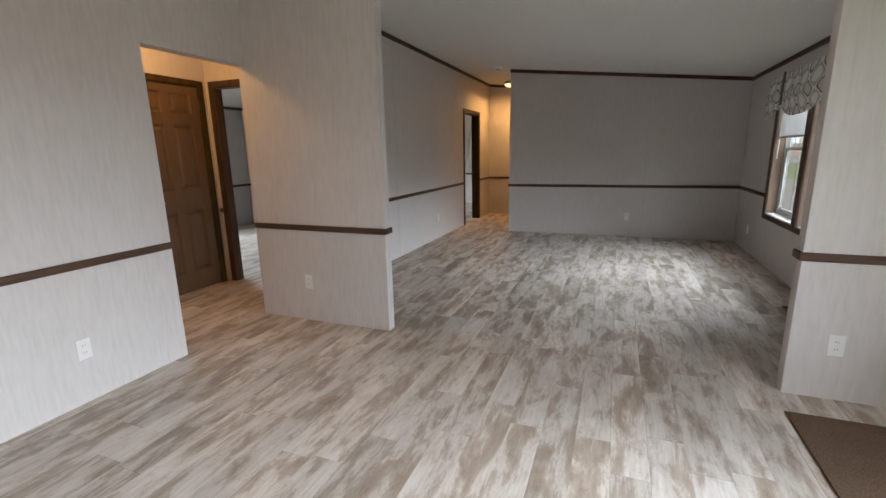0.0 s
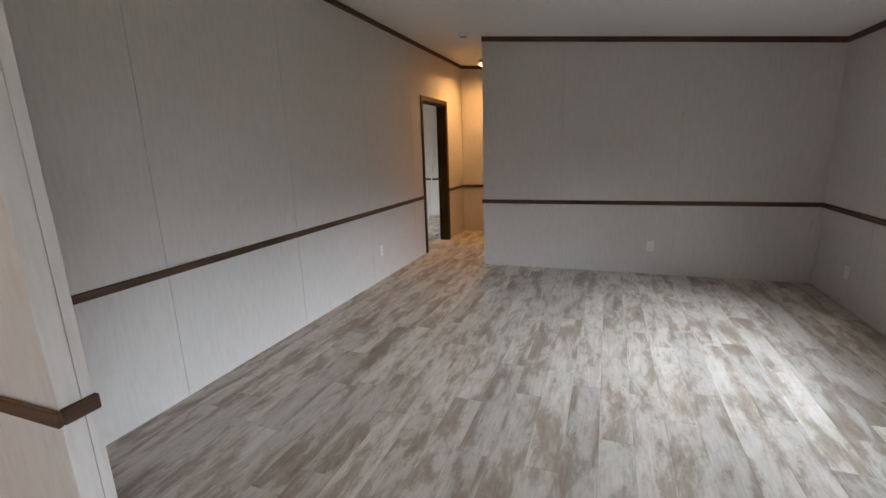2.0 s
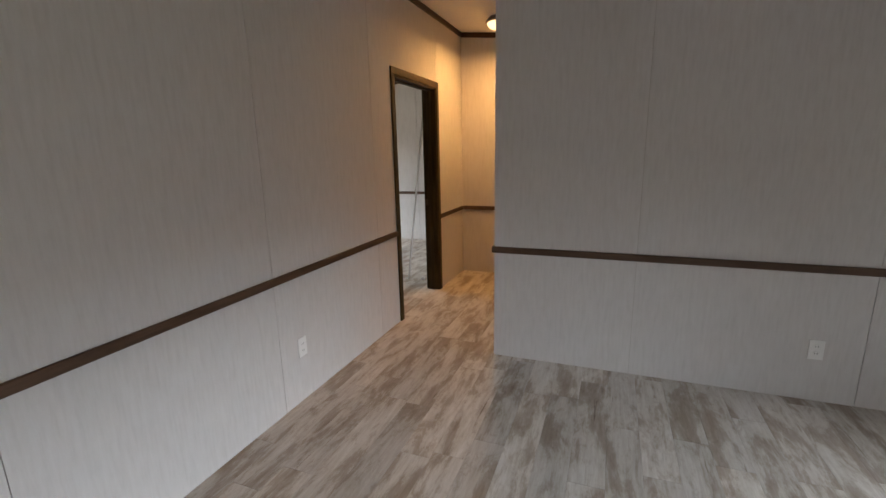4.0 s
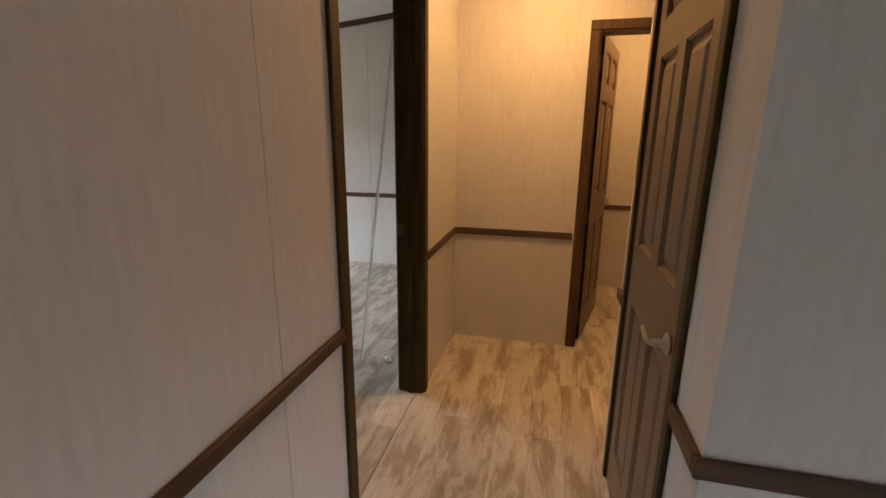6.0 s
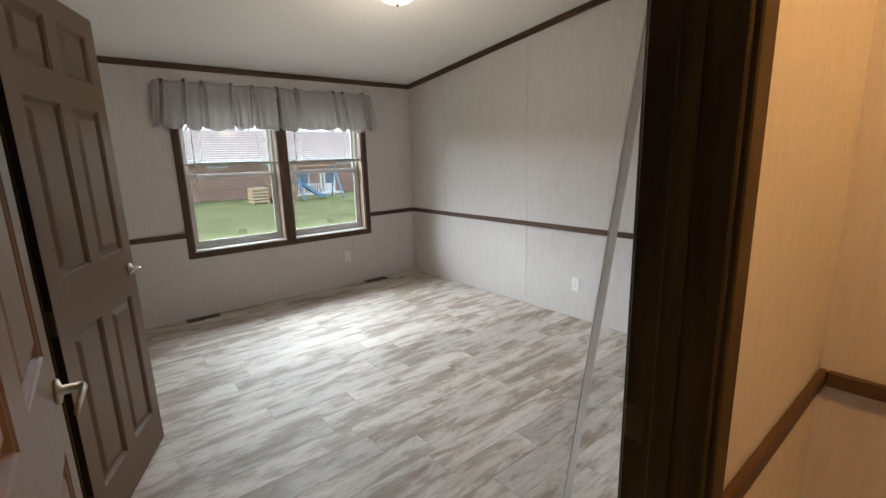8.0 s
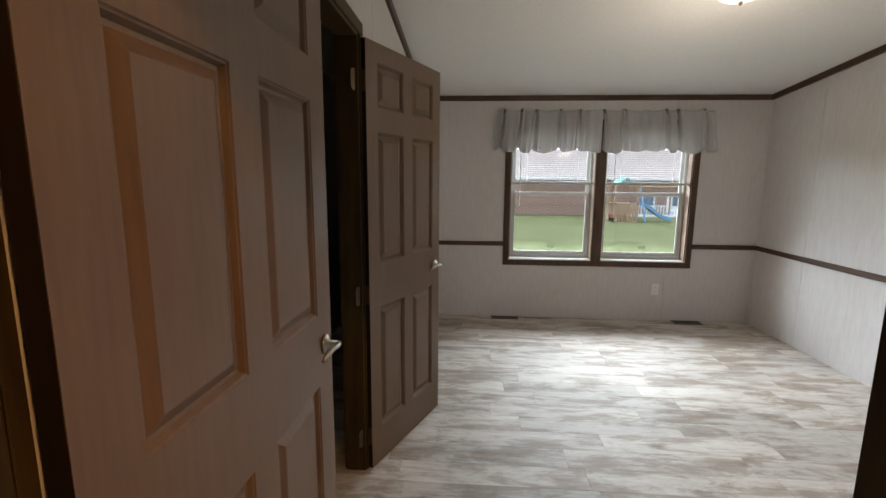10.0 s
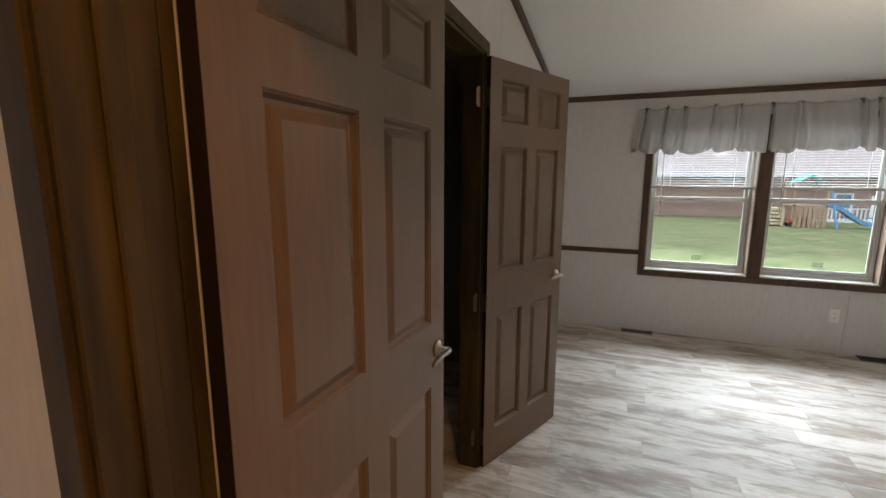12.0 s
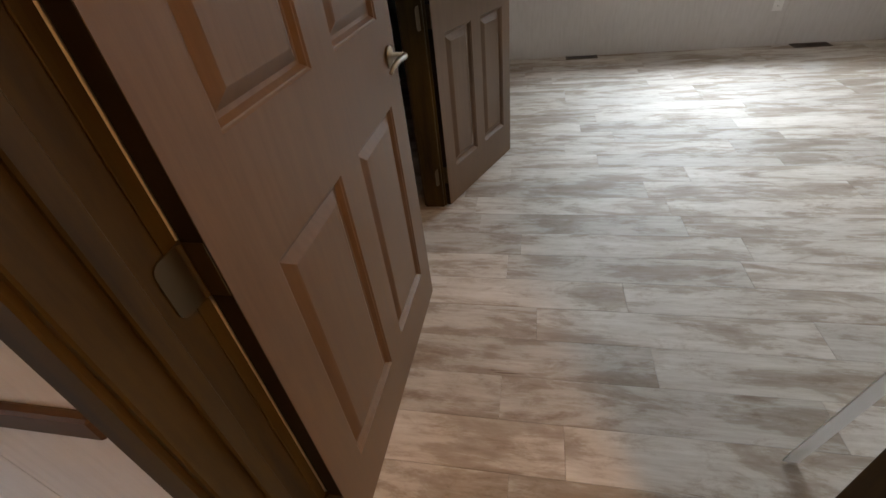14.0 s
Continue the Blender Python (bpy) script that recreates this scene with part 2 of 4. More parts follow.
def turned(profile, steps=24, axis="z"):
    """A solid of revolution from (radius, height) pairs."""
    bm = bmesh.new()
    rings = []
    for r, h in profile:
        ring = []
        for i in range(steps):
            a = 2 * math.pi * i / steps
            c, s = r * math.cos(a), r * math.sin(a)
            ring.append(bm.verts.new({"z": (c, s, h), "y": (c, h, s), "x": (h, c, s)}[axis]))
        rings.append(ring)
    for a, b in zip(rings, rings[1:]):
        for i in range(steps):
            j = (i + 1) % steps
            bm.faces.new((a[i], a[j], b[j], b[i]))
    bm.faces.new(rings[0][::-1])
    bm.faces.new(rings[-1])
    return bm


def tube(points, radius, steps=8):
    """A round bar along points."""
    bm = bmesh.new()
    pts = [Vector(p) for p in points]
    rings = []
    for i, p in enumerate(pts):
        d = (pts[min(i + 1, len(pts) - 1)] - pts[max(i - 1, 0)]).normalized()
        u = d.orthogonal().normalized() if i == 0 else (rings_u - d * rings_u.dot(d)).normalized()
        rings_u = u
        v = d.cross(u)
        r = radius[i] if isinstance(radius, (list, tuple)) else radius
        rings.append([bm.verts.new(p + r * (math.cos(2 * math.pi * k / steps) * u + math.sin(2 * math.pi * k / steps) * v)) for k in range(steps)])
    for a, b in zip(rings, rings[1:]):
        for k in range(steps):
            j = (k + 1) % steps
            bm.faces.new((a[k], a[j], b[j], b[k]))
    bm.faces.new(rings[0][::-1])
    bm.faces.new(rings[-1])
    return bm


def oval(cx, cy, a, b, z, n=28):
    return [Vector((cx + a * math.cos(2 * math.pi * k / n), cy + b * math.sin(2 * math.pi * k / n), z)) for k in range(n)]


def loft(rings):
    bm = bmesh.new()
    rs = [[bm.verts.new(p) for p in r] for r in rings]
    for p, q in zip(rs, rs[1:]):
        for k in range(len(p)):
            j = (k + 1) % len(p)
            bm.faces.new((p[k], p[j], q[j], q[k]))
    bm.faces.new(rs[0][::-1])
    bm.faces.new(rs[-1])
    return bm


# ---- plan ----
XR, XW = 4.245, -4.27          # inner faces of the two long outer walls
YN, YS = 3.763, -9.4           # north wall of the bedroom, south wall of the dining room
RAIL = 0.78                    # middle of the chair rail


def zc(x):
    """Height of the vaulted ceiling, its ridge over the middle wall."""
    return 2.715 - 0.109 * abs(x)


def spans(a0, a1, holes):
    """Columns of a wall: (from, to, list of open z spans)."""
    cuts = sorted({a0, a1, *[min(max(c, a0), a1) for h in holes for c in h[:2]]})
    for p, q in zip(cuts, cuts[1:]):
        if q - p > 1e-6:
            yield p, q, sorted((h[2], h[3]) for h in holes if h[0] < (p + q) / 2 < h[1])


def fill(bm, axis, c0, c1, a0, a1, z0, holes, top=None, lower=0.0):
    """Solid wall between c0 and c1, running along axis from a0 to a1, with holes (a0, a1, z0, z1)."""
    for p, q, gaps in spans(a0, a1, holes):
        z = z0
        for g0, g1 in gaps + [(None, None)]:
            if g0 is None:
                if axis == "y":
                    t = (top if top else max(zc(c0), zc(c1))) - lower
                    if t > z:
                        box(bm, c0, c1, p, q, z, t)
                else:
                    tp, tq = (top, top) if top else (zc(p) - lower, zc(q) - lower)
                    if min(tp, tq) > z:
                        box(bm, p, q, c0, c1, z, tp, tq)
            else:
                if g0 > z:
                    if axis == "y":
                        box(bm, c0, c1, p, q, z, g0)
                    else:
                        box(bm, p, q, c0, c1, z, g0)
                z = g1
    return bm


def wall(name, axis, c0, c1, a0, a1, holes=(), label="greige textured wallboard wall", top=None, faces=(), z0=0.0, joint=None):
    """A wall with a core and, on the named faces, separate wallboard panels between seams.
    faces: (side, seams) with side -1 for the c0 face and +1 for the c1 face."""
    skin = 0.008
    k0 = c0 + (skin if any(s == -1 for s, _ in faces) else 0)
    k1 = c1 - (skin if any(s == 1 for s, _ in faces) else 0)
    bm = fill(bmesh.new(), axis, k0, k1, a0, a1, z0, holes, top)
    ob = thing(name, bm, WALL, label, "wall", kind="structure")
    for side, seams in faces:
        p0, p1 = (c0, k0) if side == -1 else (k1, c1)
        marks = [a0, *seams, a1]
        for i, (u, v) in enumerate(zip(marks, marks[1:])):
            g0 = 0.0 if i == 0 else 0.0016
            g1 = 0.0 if i == len(marks) - 2 else 0.0016
            pm = fill(bmesh.new(), axis, p0, p1, u + g0, v - g1, z0, holes, top, 0.002)
            part("panel", pm, WALL, ob)
        q0, q1 = (k0 - 0.002, k0) if side == -1 else (k1, k1 + 0.002)
        for u in seams:
            part("seam", fill(bmesh.new(), axis, q0, q1, u - 0.0016, u + 0.0016, z0, holes, top, 0.004), joint or SEAM, ob, "joint between wallboards")
    return ob


def trim_run(name, pieces, material, label):
    """A piece of trim of the setting, from bevelled bars."""
    bm = bmesh.new()
    for p in pieces:
        b2 = box(bmesh.new(), *p)
        bevelled(b2, 0.004)
        me = bpy.data.meshes.new("bar")
        b2.to_mesh(me)
        b2.free()
        bm.from_mesh(me)
        bpy.data.meshes.remove(me)
    return thing(name, bm, material, label, "trim", kind="structure")


def rail_y(x, side, y0, y1):
    """Chair rail along y on the face at x; side is the way that it stands out."""
    a, b = sorted((x, x + side * 0.017))
    return trim_run("trim_chair_rail", [(a, b, y0, y1, RAIL - 0.022, RAIL + 0.022)], TRIM_Y, "dark walnut chair rail on greige wallboard")


def rail_x(y, side, x0, x1):
    a, b = sorted((y, y + side * 0.017))
    return trim_run("trim_chair_rail", [(x0, x1, a, b, RAIL - 0.022, RAIL + 0.022)], TRIM_X, "dark walnut chair rail on greige wallboard")


def crown_y(x, side, y0, y1):
    a, b = sorted((x, x + side * 0.022))
    z = min(zc(a), zc(b))
    return trim_run("trim_crown", [(a, b, y0, y1, z - 0.05, z - 0.001)], TRIM_Y, "dark walnut crown strip under the ceiling")


def crown_x(y, side, x0, x1):
    a, b = sorted((y, y + side * 0.022))
    bm = bmesh.new()
    box(bm, x0, x1, a, b, min(zc(x0), zc(x1)) - 0.2, zc(x0) - 0.001, zc(x1) - 0.001)
    for v in bm.verts:
        if v.co.z < min(zc(x0), zc(x1)) - 0.1:
            v.co.z = zc(v.co.x) - 0.05
    return thing("trim_crown", bm, TRIM_X, "dark walnut crown strip under the sloping ceiling", "trim", kind="structure")


# ---- large structure ----
T = 0.13
D0, D1, DH = 0.417, 1.317, 2.045       # bedroom door opening in the middle wall
FW = 0.932                            # corner where the hall begins
FY = 0.10                             # thickness of thin partitions
floor = thing("floor", slab(XW - 0.15, XR + 0.15, YS - 0.15, YN + 0.15, -0.2, -0.006), simple("floor_underlay", (0.12, 0.10, 0.085), 0.8), "subfloor under whitewashed vinyl planks", "floor", kind="structure")

bm = bmesh.new()
for xa, xb in ((XW - 0.15, 0.0), (0.0, XR + 0.15)):
    box(bm, xa, xb, YS - 0.15, YN + 0.15, 2.9, 3.0)
    for v in bm.verts:
        if abs(v.co.z - 2.9) < 1e-6 and xa - 1e-6 <= v.co.x <= xb + 1e-6:
            v.co.z = zc(v.co.x)
ceiling = thing("ceiling", bm, CEIL, "off-white finely textured vaulted ceiling", "ceiling", kind="structure")

LW = (-3.19, -1.195, 0.52, 2.02)       # living window: y from, to, z from, to
BW = (1.255, 3.142, 0.56, 2.02)      # bedroom window
GW = (-3.2, -1.31, 0.555, 2.02)      # second bedroom's window
c = 0.055
wall("wall_east", "y", XR, XR + 0.15, YS, YN, [(LW[0] + c, LW[1] - c, LW[2] + c, LW[3] - c), (-7.3, -5.5, 0.5, 2.0)], faces=[(-1, [-4.2, -0.9])])
wall("wall_west", "y", XW - 0.15, XW, YS, YN, [(BW[0] + c, BW[1] - c, BW[2] + c, BW[3] - c), (GW[0] + c, GW[1] - c, GW[2] + c, GW[3] - c)], faces=[(1, [-2.4, 0.3, 2.9])])
wall("wall_north", "x", YN, YN + 0.15, XW, -T, faces=[(-1, [-3.625, -2.45, -1.30])], joint=SEAM_DARK)
wall("wall_south", "x", YS - 0.15, YS, 0.0, XR)
wall("wall_southwest", "x", YS - 0.15, YS, XW, 0.0)
wall("wall_northeast", "x", YN, YN + 0.15, 0.0, XR)
wall("wall_middle", "y", -T, 0.0, -4.46, 2.12, [(D0, D1, -0.01, DH)], faces=[(1, [-3.42, -2.28, -1.10, 0.05, 1.35]), (-1, [1.55])], joint=SEAM_MID)
wall("wall_middle_north", "y", -T, 0.0, 2.12 + 0.1, YN)
wall("wall_dining_west", "y", -0.20, -0.10, YS, -4.545, [(-5.365, -4.545, -0.01, 2.02)], faces=[(1, [-8.2, -7.0])])
wall("wall_stub_west", "x", -4.545, -4.46, -0.175, 1.040, faces=[(-1, [])])
wall("wall_stub_east", "x", -4.605, -4.52, 3.541, XR, faces=[(-1, [])])
wall("wall_living_north", "x", 0.0, 0.09, FW, XR, faces=[(-1, [1.83, 3.0])])
B0, B1 = 0.845, 1.62                  # bathroom door opening
wall("wall_hall_end", "x", 2.12, 2.22, -T, 3.2, [(B0, B1, -0.01, 2.02)], faces=[(-1, [0.86, 0.98])])
C0, C1 = 0.215, 0.885                  # hall closet door opening
wall("wall_hall_closet", "y", FW, FW + 0.09, 0.09, 1.02, [(C0, C1, -0.01, 2.03)], faces=[(-1, [])])
wall("wall_hall_closet_north", "x", 0.93, 1.02, FW + 0.09, 3.2)
wall("wall_hall_east", "y", 3.2, 3.3, 0.09, 2.22)
wall("wall_bath_north", "x", 3.58, 3.68, 0.0, 2.55)
wall("wall_bath_east", "y", 2.45, 2.55, 2.22, 3.58)
# bedroom closet and its wall
K0, K1 = -1.70, -0.99
YA = 0.425
wall("wall_bedroom_south", "x", YA - 0.09, YA, XW, -T, [(K0, K1, -0.01, 2.05)], faces=[(1, [-3.5, -2.0, -1.62, -0.81])], joint=SEAM_DARK)
wall("wall_closet_south", "x", -0.45, -0.35, XW, -T)
# entrance to the second bedroom
V0, V1 = -1.245, -0.42
wall("wall_vestibule_west", "y", -1.44, -1.34, -6.3, -3.83, [(-4.665, -3.92, -0.01, 2.03)])
wall("wall_vestibule_end", "x", -3.83, -3.74, -1.34, -T, [(V0, V1, -0.01, 2.03)])
wall("wall_second_bedroom_south", "x", -3.83, -3.74, XW, -1.44)
wall("wall_vestibule_south", "x", -6.4, -6.3, -1.44, -0.20)
wall("wall_vestibule_closet", "y", -2.2, -2.1, -5.5, -3.83)

# trim
rail_y(0.0, 1, -4.46, D0 - 0.052)
rail_y(0.0, 1, D1 + 0.052, 2.12)
rail_x(2.12, -1, 0.017, B0 - 0.06)
rail_x(0.0, -1, FW - 0.017, XR)
rail_y(FW, -1, 0.0, C0 - 0.034)
rail_y(FW, -1, C1 + 0.034, 1.02)
rail_y(XR, -1, LW[1], -0.017)
rail_y(XR, -1, -3.47, LW[0])
rail_x(-4.545, -1, -0.17, 1.046 + 0.017)
rail_y(1.046, 1, -4.545, -4.455)
rail_x(-4.605, -1, 3.535 - 0.017, XR)
rail_y(3.535, -1, -4.605, -4.515)
rail_y(-0.10, 1, YS, -5.365)
rail_x(YN, -1, XW + 0.017, -T)
rail_y(XW, 1, BW[1], YN)
rail_y(XW, 1, YA, BW[0])
rail_x(YA, 1, XW, K0 - 0.06)
rail_x(3.58, -1, 0.0, 2.45)
rail_x(-0.45, -1, XW, -T)
rail_y(XW, 1, GW[1], -0.47)
rail_x(-3.83, -1, -1.34, V0 - 0.049)
crown_y(0.0, 1, -4.46, 2.12)
crown_x(2.12, -1, 0.022, 3.2)
crown_x(0.0, -1, FW, XR)
crown_y(XR, -1, -4.52, -0.022)
crown_y(XW, 1, YA, YN)
crown_y(XW, 1, -3.74, -0.45)
crown_x(YN, -1, XW + 0.022, -T)
crown_x(YA, 1, XW + 0.022, -T)
crown_x(-0.45, -1, XW + 0.022, -T)


# ---- doors ----
def panel_mesh(w, h, t):
    """A moulded raised panel, both faces, w wide along x, h high, t thick, from its lower corner."""
    bm = bmesh.new()
    for s in (-1, 1):
        rings = []
        for inset, depth in ((0.0, 0.0), (0.003, 0.0035), (0.006, 0.0045), (0.013, 0.0145), (0.021, 0.0155), (0.042, 0.005), (0.046, 0.0035)):
            y = s * (t / 2 - depth)
            rings.append([bm.verts.new(p) for p in ((inset, y, inset), (w - inset, y, inset), (w - inset, y, h - inset), (inset, y, h - inset))])
        for a, b in zip(rings, rings[1:]):
            for i in range(4):
                j = (i + 1) % 4
                bm.faces.new((a[i], a[j], b[j], b[i]))
        bm.faces.new(rings[-1])
    return bm


def lever(parent, x, z, t, way):
    """A lever set on both faces; way is where the levers point along x."""
    for s in (-1, 1):
        rose = turned([(0.0, 0), (0.027, 0), (0.029, 0.004), (0.026, 0.009), (0.011, 0.013), (0.009, 0.045), (0.0, 0.046)], 20, "y")
        for v in rose.verts:
            v.co = Vector((x + v.co.x, s * (t / 2 + v.co.y), z + v.co.z))
        handle = part("handle", rose, NICKEL, parent, "brushed nickel lever handle", True)
        y = s * (t / 2 + 0.045)
        pts = [(x, y, z), (x + way * 0.02, y + s * 0.004, z + 0.002), (x + way * 0.06, y + s * 0.002, z + 0.006), (x + way * 0.10, y - s * 0.004, z), (x + way * 0.115, y - s * 0.008, z - 0.012)]
        part("lever", tube(pts, [0.0085, 0.008, 0.007, 0.0065, 0.005], 10), NICKEL, handle, "", True)


def plate_mesh(x0, x1, y, z, half=0.045, r=0.016):
    """A thin hinge plate in the xz plane with its two far corners rounded."""
    out = [(x1, z - half), (x1, z + half)]
    for a in range(0, 91, 18):
        out.append((x0 + r - r * math.sin(radians(a)), z + half - r + r * math.cos(radians(a))))
    for a in range(0, 91, 18):
        out.append((x0 + r - r * math.cos(radians(a)), z - half + r - r * math.sin(radians(a))))
    bm = bmesh.new()
    f = bm.faces.new([bm.verts.new((x, y, q)) for x, q in out])
    top = bmesh.ops.extrude_face_region(bm, geom=[f])["geom"]
    for v in top:
        if isinstance(v, bmesh.types.BMVert):
            v.co.y += 0.002
    return bm


def leaf_into(parent, w, h=2.02, t=0.035, handle=True, hinge_side=True, grip=0.925):
    """A six-panel leaf: hinge edge at x = 0, free edge at x = w, faces at y = -t/2 and t/2."""
    st, mid = 0.122 * w, 0.122 * w
    pw = (w - 2 * st - mid) / 2
    rows = [(0.185, 0.808), (1.024, 1.634), (1.744, 1.936)]
    bm = bmesh.new()
    for x0, x1 in ((0, st), (w - st, w)):
        box(bm, x0, x1, -t / 2, t / 2, 0, h)
    for z0, z1 in ((0, rows[0][0]), (rows[0][1], rows[1][0]), (rows[1][1], rows[2][0]), (rows[2][1], h)):
        box(bm, st, w - st, -t / 2, t / 2, z0, z1)
    for z0, z1 in rows:
        box(bm, st + pw, st + pw + mid, -t / 2, t / 2, z0, z1)
    leaf = part("leaf", bm, DOOR, parent, "brown six-panel door leaf")
    # thin strip, its dark colour standing for shade on the hinge edge
    part("edge_shade", slab(-0.0012, 0.0, -t / 2 + 0.001, t / 2 - 0.001, 0.001, h - 0.001), EDGE, leaf, "hinge edge of the leaf, darkened for shade")
    for z0, z1 in rows:
        me = None
        for x0 in (st, st + pw + mid):
            if me is None:
                me = mesh_of("panel", panel_mesh(pw, z1 - z0, t), DOOR)
            p = new("panel", me)
            p.parent = leaf
            p.location = (x0, 0, z0)
    if handle:
        lever(leaf, w - 0.062, grip, t, -1)
    if hinge_side:
        for z in (0.17, 0.885, 1.845):
            k = tube([(-0.004, t / 2 + 0.004, z - 0.045), (-0.004, t / 2 + 0.004, z + 0.045)], 0.007, 10)
            box(k, -0.003, 0.0, -t / 2 + 0.002, t / 2, z - 0.045, z + 0.045)
            h = part("hinge", k, HINGE, leaf, "satin metal hinge")
            part("hinge_plate", plate_mesh(-0.056, -0.004, t / 2 + 0.001, z), HINGE, h)
            for dx, dz in ((-0.046, 0.032), (-0.030, 0.012), (-0.030, -0.012), (-0.046, -0.032)):
                sc = turned([(0.0, 0), (0.0032, 0), (0.0026, 0.0012), (0.0, 0.0013)], 10, "y")
                for v in sc.verts:
                    v.co += Vector((dx, t / 2 + 0.003, z + dz))
                part("screw", sc, NICKEL, h)
    return leaf


def frame_into(parent, axis, c0, c1, a0, a1, h, material=None, sides=(-1, 1), width=0.055, stop=None):
    """Jambs lining an opening and casings on the wall faces. The wall lies between c0 and c1, the opening from a0 to a1."""
    material = material or CASING
    jamb = 0.018

    def bar(name, a, b, p, q, z0, z1, bevel=0.003):
        bm = slab(*((p, q, a, b) if axis == "y" else (a, b, p, q)), z0, z1)
        bevelled(bm, bevel)
        return part(name, bm, material, parent)
    e = 0.004
    bar("jamb", a0, a0 + jamb, c0 - e, c1 + e, 0, h)
    bar("jamb", a1 - jamb, a1, c0 - e, c1 + e, 0, h)
    bar("jamb", a0 + jamb, a1 - jamb, c0 - e, c1 + e, h - jamb, h)
    if stop is not None:
        for a, b in ((a0 + jamb, a0 + jamb + 0.011), (a1 - jamb - 0.011, a1 - jamb)):
            bar("door_stop", a, b, stop, stop + 0.034, 0, h - jamb)
        bar("door_stop", a0 + jamb + 0.011, a1 - jamb - 0.011, stop, stop + 0.034, h - jamb - 0.011, h - jamb)
    r = 0.006
    for s in sides:
        p, q = (c0 - 0.014, c0) if s == -1 else (c1, c1 + 0.014)
        bar("casing", a0 + r - width, a0 + r, p, q, 0, h - r)
        bar("casing", a1 - r, a1 - r + width, p, q, 0, h - r)
        bar("casing", a0 + r - width, a1 - r + width, p, q, h - r, h - r + width)


d = base("door_1", Matrix(), "open brown six-panel bedroom door in stained casing", "door", kind="structure")
frame_into(d, "y", -T, 0.0, D0, D1, DH, width=0.058, stop=-0.082)
# strip added past the jamb to hide the bright gap beside the leaf
part("jamb", slab(-0.159, -0.1345, D0 + 0.009, D0 + 0.018, 0, DH - 0.02, 0.001), CASING, d)
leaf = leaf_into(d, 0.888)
leaf.matrix_basis = pose(-0.160, 0.4575, 0.008, 0, 0, 179.2)

part("strike_plate", slab(-0.131, -0.098, D1 - 0.0195, D1 - 0.0175, 0.90, 0.965, 0.0006), HINGE, d, "dull metal strike plate")
d = base("door_2", Matrix(), "brown six-panel closet door standing wide open", "door", kind="structure")
frame_into(d, "x", YA - 0.09, YA, K0, K1, 2.05, CASING)
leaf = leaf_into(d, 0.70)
leaf.matrix_basis = pose(-1.70, 0.445, 0.008, 0, 0, 157)

d = base("door_3", Matrix(), "closed brown six-panel hall closet door", "door", kind="structure")
frame_into(d, "y", FW, FW + 0.09, C0, C1, 2.03, CASING, (-1,), width=0.04)
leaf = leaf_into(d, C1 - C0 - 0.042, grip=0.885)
leaf.matrix_basis = pose(FW + 0.016, C1 - 0.02, 0.008, 0, 0, -90)

d = base("door_4", Matrix(), "open brown six-panel bathroom door", "door", kind="structure")
frame_into(d, "x", 2.12, 2.22, B0, B1, 2.02, TRIM, (-1, 1))
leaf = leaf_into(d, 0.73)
leaf.matrix_basis = pose(B0 + 0.03, 2.236, 0.008, 0, 0, 76)

d = base("door_5", Matrix(), "closed brown six-panel door in the small hallway", "door", kind="structure")
frame_into(d, "y", -1.44, -1.34, -4.665, -3.92, 2.03, CASING, (1,))
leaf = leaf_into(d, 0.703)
leaf.matrix_basis = pose(-1.36, -3.941, 0.008, 0, 0, -90)

d = base("door_6", Matrix(), "brown stained door frame to the second bedroom", "door", kind="structure")
frame_into(d, "x", -3.83, -3.74, V0, V1, 2.03, TRIM, (-1, 1))


